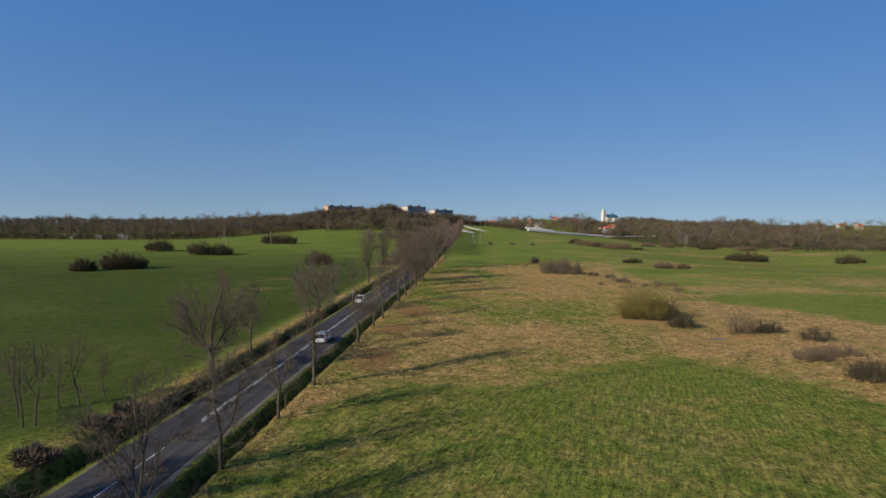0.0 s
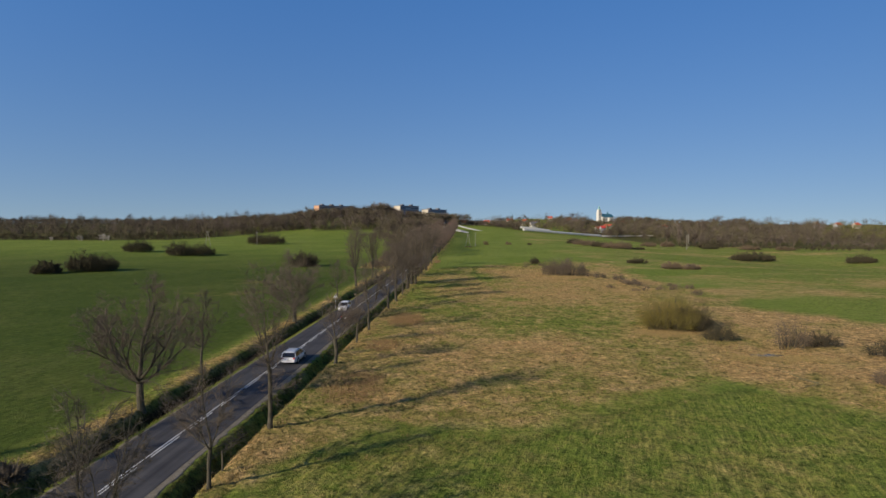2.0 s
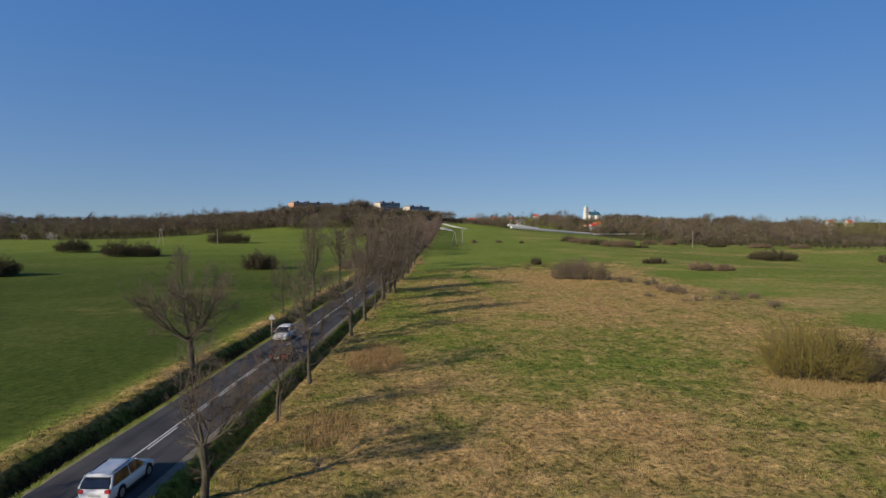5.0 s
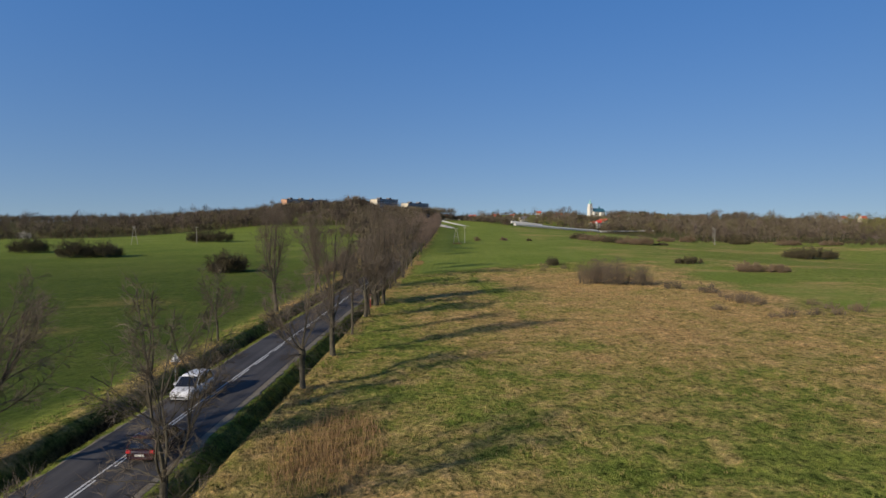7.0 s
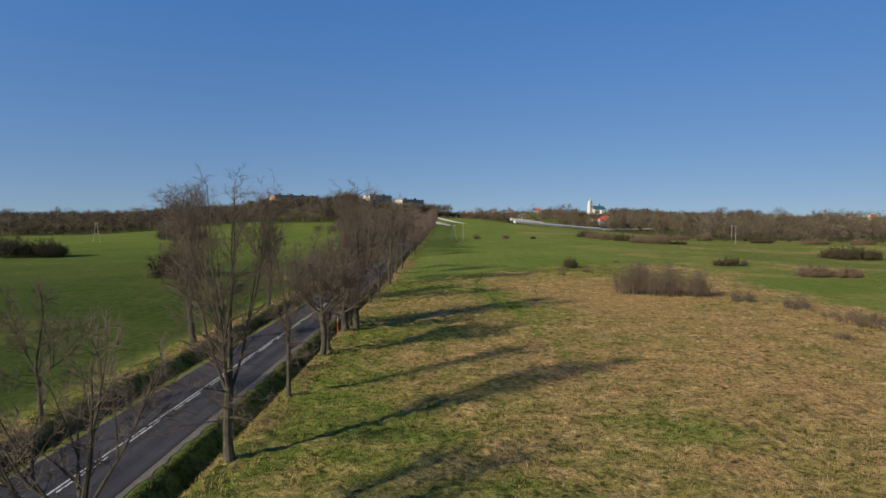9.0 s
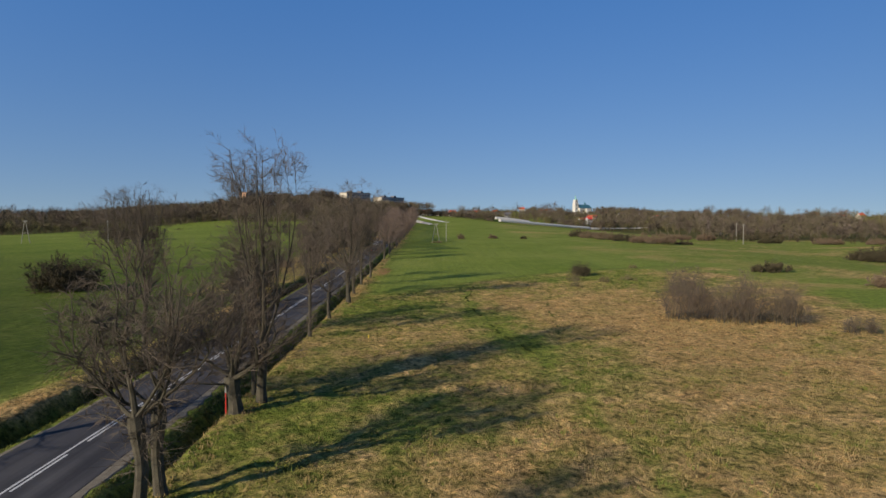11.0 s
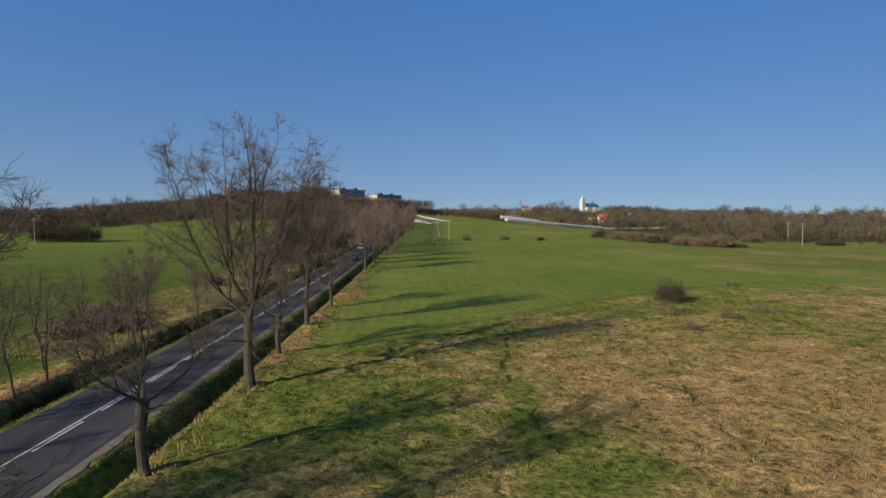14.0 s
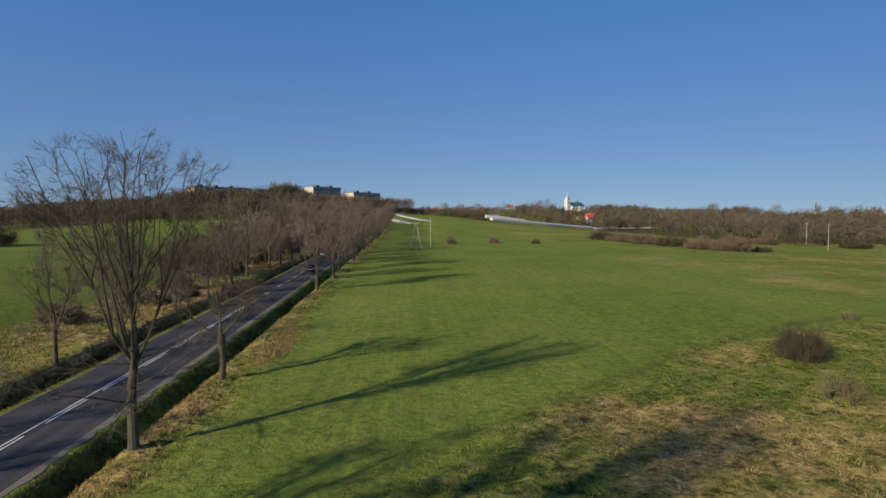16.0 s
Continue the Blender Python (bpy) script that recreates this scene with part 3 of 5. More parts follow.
            twigs.spike(q4, q4 + aside(rnd, d4, radians(rnd.uniform(25, 70))) * rnd.uniform(0.2, 0.6), 0.006)
    return wood, twigs


def tree(name, label, spec, mat=None, category="tree", group="avenue of bare roadside trees"):
    wood, twigs = tree_meshes(**spec)
    e = empty(name, Matrix(), label, category, group)
    mesh_object("trunk", wood.v, wood.f, MAT_BARK, e)
    mesh_object("crown", twigs.v, twigs.f, mat or MAT_TWIG, e)
    return e


def planted(x, y, turn, size=1.0, height=1.0):
    return pose(x, y, ground_at(x, y), 0, 0, turn) @ Matrix.Diagonal((size, size, size * height, 1))


def plant(model, spots):
    """Stands the model at the first spot and copies of it at the others."""
    for k, (x, y, turn, size) in enumerate(spots):
        m = planted(x, y, turn)
        if k == 0:
            model.matrix_basis = m @ Matrix.Diagonal((size, size, size, 1))
        else:
            c = copy_thing(model, m)
            c.scale = (size, size, size)


KINDS = {
    "lime": dict(seed=14, height=17.2, bole=5.2, reach=6.2, limbs=6, radius=0.28, vase=0.5, forks=4, sway=0.035, sec=26, ter=8, spikes=6, fine=0.0062, sec_len=0.12, shoots=320, low=4, fork=0.35, top=0.28, girth=0.54),
    "tall": dict(seed=27, height=14.6, bole=4.4, reach=4.6, limbs=6, radius=0.205, vase=0.42, forks=4, sway=0.035, sec=22, ter=6, spikes=5, fine=0.0062, sec_len=0.12, shoots=150, low=5, fork=0.3, top=0.2, girth=0.56),
    "slim": dict(seed=25, height=13.2, bole=5.4, reach=2.7, limbs=5, radius=0.165, vase=0.55, forks=2, sway=0.03, sec=22, ter=6, spikes=5, fine=0.0068, sec_len=0.12, shoots=200, low=8, fork=0.35, top=0.2, girth=0.44),
    "twin": dict(seed=36, height=16.4, bole=4.2, reach=2.9, limbs=5, radius=0.28, vase=0.75, forks=2, sway=0.012, sec=34, ter=6, spikes=5, fine=0.006, sec_len=0.16, shoots=60, low=8, fork=0.2, top=0.12, girth=0.56),
    "broad": dict(seed=41, height=12.2, bole=3.0, reach=5.4, limbs=7, radius=0.29, vase=0.72, forks=4, sway=0.045, sec=20, ter=7, spikes=5, fine=0.007, sec_len=0.15, shoots=90, low=5, fork=0.4, top=0.42, girth=0.54),
    "pollard": dict(seed=54, height=8.2, bole=2.9, reach=2.7, limbs=5, radius=0.19, vase=0.85, forks=3, sway=0.045, sec=16, ter=5, spikes=5, fine=0.007, sec_len=0.15, shoots=60, low=2, knob=0.35, top=0.25, girth=0.48),
    "old": dict(seed=57, height=8.8, bole=2.2, reach=4.6, limbs=7, radius=0.38, vase=0.95, forks=3, sway=0.045, sec=20, ter=6, spikes=4, fine=0.007, sec_len=0.17, shoots=60, low=2, knob=0.2, top=0.4, girth=0.48),
    "young": dict(seed=61, height=7.6, bole=2.7, reach=2.4, limbs=4, radius=0.12, vase=0.6, forks=3, sway=0.04, sec=14, ter=5, spikes=5, fine=0.0066, sec_len=0.15, shoots=25, low=4, fork=0.3, top=0.35, girth=0.55),
    "vase": dict(seed=66, height=9.6, bole=2.6, reach=3.2, limbs=4, radius=0.15, vase=0.6, forks=3, sway=0.04, sec=17, ter=6, spikes=5, fine=0.0066, sec_len=0.14, shoots=35, low=4, fork=0.25, top=0.3, girth=0.58),
    "sapling": dict(seed=71, height=5.8, bole=2.0, reach=1.2, limbs=3, radius=0.06, vase=0.5, forks=1, sway=0.04, sec=9, ter=4, spikes=4, fine=0.006, sec_len=0.15, shoots=8, low=2, fork=0.3, top=0.3),
    "row_a": dict(seed=81, height=13.4, bole=4.0, reach=3.9, limbs=6, radius=0.22, vase=0.6, forks=3, sway=0.04, sec=17, ter=6, spikes=6, fine=0.012, sec_len=0.15, shoots=20, low=3, fork=0.35, top=0.3, girth=0.42),
    "row_b": dict(seed=92, height=12.4, bole=3.6, reach=4.3, limbs=6, radius=0.22, vase=0.65, forks=3, sway=0.045, sec=17, ter=6, spikes=6, fine=0.012, sec_len=0.15, shoots=20, low=3, fork=0.35, top=0.35, girth=0.42),
}
LABELS = {
    "lime": "very tall bare lime tree with bristly trunk and upright limbs",
    "tall": "tall slender bare tree with forked grey trunk",
    "slim": "tall narrow bare tree with short side branches",
    "twin": "tall bare tree with parallel upright stems",
    "broad": "broad bare tree with arching limbs on the road bank",
    "pollard": "short pollarded tree with knobbly head and curved shoots",
    "old": "old pollard with thick split trunk and curved limbs",
    "young": "young bare tree with thin grey trunk",
    "vase": "small bare tree with forked trunk on the tan bank",
    "sapling": "thin bare sapling standing in dry grass",
    "row_a": "bare brownish avenue tree with dense twigs",
    "row_b": "bare spreading avenue tree with dense brown twigs",
}
PLACES = {
    "lime": [(7.0, 160.8, 10, 1.0)],
    "tall": [(6.5, 181.0, 120, 1.0), (-7.1, 131.8, 75, 1.0)],
    "slim": [(6.4, 137.0, 10, 1.0), (6.5, 1.2, 300, 1.0), (6.8, 90.0, 310, 0.86), (6.5, 118.2, 160, 0.85)],
    "twin": [(7.4, 116.7, 0, 1.0), (6.7, 79.3, 60, 0.87), (-7.3, 107.5, 140, 0.98)],
    # the two near y -43 stand out of view, added for their cast shadows
    "broad": [(-6.2, 5.3, 20, 1.0), (-6.6, 51.2, 150, 1.0), (-6.7, -31.5, 70, 0.9), (6.6, -43.0, 200, 0.85), (-6.9, -42.5, 120, 1.0)],
    "old": [(6.6, 114.4, 0, 1.0)],
    "pollard": [(6.7, 169.4, 200, 1.0), (6.9, 192.4, 90, 1.02), (6.5, 148.0, 270, 1.05), (6.7, 22.8, 40, 0.98), (6.7, 67.4, 160, 1.1), (6.5, 102.6, 60, 1.3), (6.8, 104.0, 200, 1.25)],
    "young": [(6.4, -9.4, 0, 1.0), (-6.6, 17.6, 90, 1.15), (6.8, 35.2, 30, 0.9), (-7.2, 85.5, 200, 1.08), (-6.4, 187.0, 250, 0.8), (-5.9, 153.7, 30, 1.02), (-9.5, 178.0, 140, 0.75)],
    "vase": [(6.8, 45.0, 80, 1.12), (6.0, -19.9, 100, 0.95), (6.4, -30.5, 220, 1.0), (-6.6, 208.0, 60, 0.9), (-6.4, 230.0, 310, 1.05), (-6.6, 241.0, 10, 1.1), (-6.5, 197.5, 130, 1.0), (-6.5, 173.5, 20, 0.85), (-6.5, 219.5, 260, 0.95), (-10.5, 228.0, 200, 0.8)],
    "sapling": [(-8.2, 164.5, 30, 1.3), (-9.3, 170.0, 210, 1.2), (-7.6, 179.0, 120, 1.4), (-8.8, 150.0, 250, 1.0), (-10.2, 158.0, 70, 1.2), (-6.0, 146.0, 0, 0.9), (-6.2, 158.7, 80, 1.3), (-6.2, 161.7, 160, 1.15), (-7.8, 224.5, 20, 1.3), (-13.0, -7, 60, 1.25), (-14.7, -7.4, 160, 1.0), (-12.6, -13, 200, 1.3), (-13.4, -13.3, 10, 1.2), (-11.0, -6.2, 100, 0.9), (-16.5, -10, 20, 1.2)],
    "row_a": [], "row_b": [],
}
rnd = random.Random(8)
for k, yy in enumerate([234.5, 251.5, *np.arange(265, 560, 10.4)]):
    for side in (-1, 1):
        if side < 0 and k == 0:
            continue
        PLACES["row_a" if (k + (side > 0)) % 2 else "row_b"].append((side * 6.7 + rnd.uniform(-0.5, 0.3), yy + rnd.uniform(-1.6, 1.6), rnd.uniform(0, 360), rnd.uniform(0.78, 1.08)))
for kind, spec in KINDS.items():
    plant(tree("roadside_tree", LABELS[kind], spec, MAT_TWIG_RED if kind.startswith("row") else MAT_TWIG), PLACES[kind])


# ---- shrubs in the fields ----
MAT_THICKET = twig_material("thicket_twigs", (0.095, 0.07, 0.053), (0.165, 0.125, 0.095), (0.13, 0.105, 0.07))
MAT_DRY_STEM = twig_material("dry_stems", (0.13, 0.10, 0.055), (0.22, 0.17, 0.09), (0.17, 0.15, 0.07))

def shrub_meshes(seed, wide, deep, high, stems, twiggy=1.0, upright=0.5, thick=0.03):
    """Stems from a wide footing, and the twigs that close the outline."""
    rnd = random.Random(seed)
    wood, twigs = Wood(), Wood()
    for _ in range(stems):
        a, r = rnd.uniform(0, 6.283), math.sqrt(rnd.random())
        base = Vector((math.cos(a) * r * wide * 0.42, math.sin(a) * r * deep * 0.42, -0.1))
        crest = high * (1 - 0.55 * r ** 2.2) * rnd.uniform(0.5, 1.12)
        lean = (1 - upright) * 0.9
        d = Vector((math.cos(a) * r * lean, math.sin(a) * r * lean, 1)).normalized()
        pts = grow(rnd, base, d, crest, 4, 0.14, 0.02)
        wood.tube(pts, [0.035, 0.03, 0.024, 0.018, 0.010] if upright < 0.8 else [0.028, 0.024, 0.019, 0.014, 0.008], 4)
        for _ in range(int(9 * twiggy)):
            s = rnd.uniform(0.12, 1.0)
            q, d2 = along(pts, s)
            pts2 = grow(rnd, q, aside(rnd, d2, radians(rnd.uniform(25, 70))), rnd.uniform(0.2, 0.42) * high * (1.1 - 0.5 * s), 2, 0.2, 0.1)
            twigs.tube(pts2, [0.5 * thick + 0.006, 0.35 * thick + 0.005, 0.006], 3)
            for _ in range(5):
                q3, d3 = along(pts2, rnd.uniform(0.1, 1.0))
                twigs.spike(q3, q3 + aside(rnd, d3, radians(rnd.uniform(20, 65))) * rnd.uniform(0.3, 0.9), thick)
    return wood, twigs


def shrub(label, x, y, seed, wide, deep, high, stems, mat, twiggy=1.0, upright=0.5, turn=0.0, group="shrubs in the fields"):
    thick = 0.011 if 0 < x < 80 and y < 215 else 0.055
    wood, twigs = shrub_meshes(seed, wide, deep, high, stems, twiggy, upright, thick)
    e = empty("shrub", pose(x, y, ground_at(x, y), 0, 0, turn), label, "shrub", group)
    tagged(mesh_object("stem_clump", wood.v, wood.f, MAT_BARK, e), kind="stuff")
    tagged(mesh_object("crown", twigs.v, twigs.f, mat, e), kind="stuff")
    return e


DARK = "dense dark bare shrub standing alone in green field"
for k, (x, y, w, d, h, n) in enumerate([(-113, 138, 8, 7, 4.2, 80), (-106, 147, 11, 8, 6.6, 110), (-101, 148, 8, 7, 5.6, 80), (-150, 254, 14, 10, 6.6, 100),
                                        (-114, 226, 12, 8, 6.8, 90), (-105, 229, 13, 8, 5.8, 90), (-118, 340, 13, 9, 8.0, 90), (-107, 338, 14, 9, 7.6, 90),
                                        (-40, 175, 9, 7, 5.8, 100), (172.6, 276, 26, 10, 5.2, 170), (216, 256, 15, 8, 4.2, 90)]):
    shrub(DARK, x, y, 100 + k, w, d, h, int(1.5 * n), MAT_SHRUB, 1.0, 0.35)
shrub("large budding willow shrub with yellowish twigs and pale reeds", 53.2, 49, 131, 7.6, 6.6, 5.9, 190, MAT_OLIVE, 1.3, 0.22)
shrub("dark leafless lower half of a willow thicket", 56.4, 48.8, 132, 6.4, 5.6, 4.4, 130, MAT_SHRUB, 1.2, 0.25)
for k, (x, y, w, d, h, n) in enumerate([(57.3, 40, 4.2, 3, 2.5, 50), (64.5, 35.5, 5, 3.5, 4.4, 34), (69, 37, 6, 3, 2.0, 50), (65, 16.6, 4.2, 3.0, 1.9, 50), (66, 7.2, 4.0, 3.4, 3.0, 60), (70, 20, 7, 3, 1.6, 50), (73, 30, 4, 3, 2.6, 30)]):
    shrub("grey-brown bare shrub in rough straw meadow", x, y, 140 + k, w, d, h, n, MAT_BROWN_SHRUB if k % 2 else MAT_SHRUB, 1.0, 0.45, group="shrubs in the meadow")
for k, (x, y, w, d, h, n) in enumerate([(48.5, 147, 7, 5, 6.0, 90), (53, 144, 7, 5, 5.8, 90), (57.5, 142.5, 5, 4, 4.6, 60), (62, 138, 4, 3, 1.9, 26), (66, 131, 4, 3, 1.9, 26), (67, 118, 4, 3, 1.6, 22)]):
    shrub("thicket of thin upright brown stems in straw meadow", x, y, 160 + k, w, d, h, n, MAT_THICKET, 1.0, 0.92, group="shrubs in the meadow")
shrub("tall wispy grey-brown shrub in straw meadow", 56.0, 166.5, 170, 4.6, 4.0, 4.8, 46, MAT_THICKET, 0.8, 0.78, group="shrubs in the meadow")
shrub("round dark brown shrub at the meadow edge", 48.4, 195.8, 171, 3.2, 3.0, 2.8, 90, MAT_SHRUB, 1.2, 0.55, group="shrubs in the meadow")
for k, (x, y, w, h) in enumerate([(44.6, 186.2, 2.6, 1.7), (49.5, 183.5, 2.0, 1.3), (64.5, 211.5, 1.8, 0.9), (43, 178, 1.6, 1.2), (55, 187, 3.0, 1.1), (21.2, 316.0, 5.0, 0.6)]):
    shrub("small tan shrub in rough grass", x, y, 180 + k, w, w, h, 15, MAT_DRY_STEM, 0.8, 0.5, group="shrubs in the meadow")
for k, (x, y, w, d, h, n) in enumerate([(92, 204, 9, 5, 2.2, 60), (97, 177, 8, 5, 2.6, 60), (104, 176, 7, 4, 2.0, 50), (99, 390, 12, 9, 4.4, 90), (101, 376, 12, 9, 4.0, 90), (104, 361, 12, 9, 4.6, 90), (108, 347, 12, 9, 4.0, 90), (112, 335, 11, 8, 4.2, 80), (117, 326, 12, 8, 5.0, 100), (128, 330, 9, 5, 1.6, 40),
                                        (150, 383, 12, 6, 3.4, 80), (164, 384, 10, 6, 4.6, 80), (185, 362, 14, 6, 3.2, 80), (205, 350, 16, 6, 3.4, 90), (226, 345, 14, 6, 3.0, 80), (200, 395, 18, 8, 5.0, 100),
                                        (33, 345, 2.5, 2, 3.0, 12), (48, 352, 4, 3, 2.0, 18), (62, 350, 3, 2, 1.4, 14)]):
    shrub("brown bare shrub beside green field", x, y, 200 + k, w, d, h, n, MAT_BROWN_SHRUB if k % 3 else MAT_SHRUB, 1.0, 0.4)
for k, (x, y, w, h) in enumerate([(-7.0, -20, 4, 0.9), (-6.8, -13, 4, 0.9), (-7.0, -9, 3, 0.8)]):
    shrub("low tangled brush along the dark ditch", x, y, 400 + k, w, 1.8, h, 30, MAT_TWIG, 0.9, 0.4, group="scrub beside the avenue")
scrub = random.Random(91)
for k in range(16):
    x = scrub.uniform(57, 80)
    shrub("small brown scrub in the straw meadow", x, 172 - 0.9 * x + scrub.uniform(-13, 13), 440 + k, scrub.uniform(1.6, 3.2), 1.8, scrub.uniform(0.7, 1.7), 14, MAT_BROWN_SHRUB, 0.6, 0.75, group="shrubs in the meadow")
rnd = random.Random(44)
for k in range(26):
    x, y = rnd.uniform(-15.5, -9.2), rnd.uniform(172, 335)
    shrub("scrubby leafless bush on the road bank", x, y, 300 + k, rnd.uniform(3, 5.5), 2.8, rnd.uniform(1.0, 2.6), 24, MAT_BROWN_SHRUB if k % 2 else MAT_TWIG, 0.9, 0.6, group="scrub beside the avenue")


# ---- distant woods ----
def wood_material(name, tones):
    """Far crowns: each stand has its own tone, each bough its own shade."""
    m, nodes, links, out = material(name, 0.95)
    out.inputs["Specular IOR Level"].default_value = 0.05
    stand = noise_node(m, 0.075, 2, 0.5, coords(m, (1, 1, 0.3)))
    g = nodes.new("ShaderNodeNewGeometry")
    tone = ramp(m, stand, list(zip((0.30, 0.43, 0.54, 0.68), tones)))
    shade = ramp(m, g.outputs["Random Per Island"], [(0.0, (0.72, 0.72, 0.72)), (1.0, (1.3, 1.28, 1.26))])
    links.new(mix(m, 1.0, tone, shade, "MULTIPLY"), out.inputs["Base Color"])
    return m


MAT_WOODS = wood_material("far_woods_mixed", [(0.062, 0.052, 0.040), (0.115, 0.090, 0.070), (0.115, 0.102, 0.058), (0.170, 0.132, 0.110)])
MAT_WOODS_GREEN = wood_material("far_budding_mixed", [(0.08, 0.074, 0.036), (0.125, 0.118, 0.046), (0.165, 0.155, 0.06), (0.14, 0.105, 0.075)])


def woods(name, label, spots, mat, seed, crown=100):
    """Far trees, each a stem and a spray of separate boughs."""
    r = np.random.RandomState(seed)
    x, y, h, w = np.array(spots).T
    n = len(x)
    z = land(x, y) - 0.3
    stem = np.stack([np.stack([x - 0.2, y, z], -1), np.stack([x + 0.2, y, z], -1), np.stack([x + r.normal(0, 0.3, n), y, z + h * 0.7], -1)], 1)
    d = r.normal(0, 1, (n, crown, 3)) + (0, 0, 0.35)
    d /= np.linalg.norm(d, axis=2)[..., None]
    size = np.stack([w, w, h * 0.42], -1)[:, None] * r.uniform(0.55, 1.0, (n, crown, 1))
    c = np.stack([x, y, z + h * 0.56], -1)[:, None] + r.normal(0, 0.14, (n, crown, 3)) * w[:, None, None]
    p, q = c + d * size * 0.2, c + d * size
    t = np.cross(d, r.normal(0, 1, (n, crown, 3)))
    t *= (0.055 + 0.006 * h)[:, None, None] / np.linalg.norm(t, axis=2)[..., None]
    v = np.concatenate([stem.reshape(-1, 3), np.stack([p, q + t, q - t], 2).reshape(-1, 3)])
    return array_object(name, v, np.arange(len(v)).reshape(-1, 3), mat, label, "woods")


def cleared(spots):
    """Lower growth on the slope below the church and on the open ground before the far houses."""
    out = []
    for x, y, h, w in spots:
        line = 20 + 221.5 * (y - 60) / 907
        if y > 640 and -16 < x - line < 26:
            h, w = h * 0.55, w * 0.7
        if x - 20 > 0.61 * (y + 20):
            h, w = h * 0.5, w * 0.65
        elif x > 160 and y < 700:
            h, w = h * 1.15, w * 1.1
        out.append((x, y, h, w))
    return out


def scatter(seed, n, x0, x1, y0, y1, low, high, keep=None):
    r = random.Random(seed)
    out = []
    while len(out) < n:
        x, y = r.uniform(x0, x1), r.uniform(y0, y1)
        if keep is None or keep(x, y):
            h = r.uniform(low, high) * (0.78 + 0.55 * (noise.noise((x * 0.013, y * 0.013, 1.7)) + 0.5)) * (1.35 if r.random() < 0.10 else 1.0)
            out.append((x, y, h, h * r.uniform(0.30, 0.48)))
    return out


hill = scatter(1, 1500, -300, -9, 470, 760, 7, 12.5, lambda x, y: y > 520 + 0.30 * (x + 110) * (x > -110) - 0.1 * (x + 110) * (x < -110) - 40 * (x > -60))
for px, py, roof in ((-166, 655, 37.2), (-60, 652, 36.6), (-30, 668, 33.4)):
    for k in range(46):
        r = random.Random(px * 100 + k)
        x, y = px + r.uniform(-12, 52), py - r.uniform(6, 34)
        h = min(15.0, max(6.0, roof - r.uniform(0, 3.0) - float(land(x, y))))
        hill.append((x, y, h, h * 0.36))
hill += scatter(2, 200, -60, -9, 395, 560, 5, 10)
for k in range(60):
    r = random.Random(900 + k)
    x, y = r.uniform(-109, -66), r.uniform(640, 690)
    h = 46.0 - 0.012 * (x + 87) ** 2 - r.uniform(0, 5) - float(land(x, y))
    hill.append((x, y, h, h * 0.3))
woods("far_wood", "brown leafless wood covering the hill", hill, MAT_WOODS, 11)
right = scatter(3, 1500, 150, 620, 470, 900, 7, 13, lambda x, y: y > 640 - 0.75 * (x - 150) * (x < 380) - 172 * (x >= 380) and not (x > 450 and y > 715))
right += scatter(4, 900, 190, 640, 330, 540, 4.5, 9.5, lambda x, y: y > east_edge(x) + 30 + 14 * math.sin(x * 0.057))
woods("far_hedge", "dark brown hedge along the field's edge", scatter(41, 330, 172, 560, 290, 390, 2.2, 4.6, lambda x, y: 0 < y - east_edge(x) < 8), MAT_SHRUB, 26)
woods("far_wood", "leafless woodland below the village", cleared(right), MAT_WOODS, 12, 130)
woods("far_wood", "budding olive-green bushes at the wood edge", scatter(5, 640, 120, 620, 500, 860, 4, 10.5, lambda x, y: y > 680 - 0.9 * (x - 120) * (x < 330) - 190 * (x >= 330)), MAT_WOODS_GREEN, 13)
middle = scatter(6, 520, -10, 330, 655, 960, 6, 11, lambda x, y: abs(x - 241) > 14 or y > 955)
middle += scatter(26, 260, -4, 80, 585, 680, 5, 9, lambda x, y: y > 655 - 0.85 * (x - 5) + 9 or x > 60 and y > 612)
woods("far_wood", "brown leafless trees round the village", cleared(middle), MAT_WOODS, 14)
woods("far_wood", "budding green trees round the village", cleared(scatter(7, 170, 0, 330, 660, 950, 4, 9, lambda x, y: abs(x - 236) > 14)), MAT_WOODS_GREEN, 15)
woods("scrub_wood", "brown scrub between the avenue and the field", scatter(31, 230, -40, -11, 232, 430, 3.5, 8.5, lambda x, y: x > -14 - 26 * (y - 230) / 200), MAT_WOODS, 24, 90)
woods("scrub_wood", "budding olive scrub behind the avenue", scatter(32, 60, -40, -12, 250, 420, 2.5, 6, lambda x, y: x > -14 - 26 * (y - 230) / 200), MAT_WOODS_GREEN, 25, 90)
left = scatter(8, 1700, -800, -150, 430, 1000, 7, 12.5, lambda x, y: y > west_edge(x) + 6)
woods("far_wood", "brown leafless wood beyond the green field", left, MAT_WOODS, 16)
woods("far_hedge", "dark hedge along the field's far edge", scatter(9, 420, -600, -120, 425, 545, 3, 6.5, lambda x, y: -4 < y - west_edge(x) < 14), MAT_SHRUB, 17)
woods("far_wood", "olive scrub along the field's far edge", scatter(10, 300, -700, -120, 440, 620, 3.5, 8, lambda x, y: y > west_edge(x) + 8), MAT_WOODS_GREEN, 18)
woods("far_blossom", "white blossoming bushes in the far hedge", scatter(12, 3, -306, -298, 431, 435, 5, 7) + scatter(13, 2, -331, -327, 435, 438, 4, 5) + scatter(14, 5, -287, -270, 429, 433, 5, 7.5), MAT_BLOSSOM, 19, 90)
beyond = scatter(15, 900, -1500, 1500, 1000, 1500, 8, 14, lambda x, y: abs(x - 236) > 20 or y > 1040)
woods("far_wood", "distant brown woods on the skyline", beyond, MAT_WOODS, 20, 20)


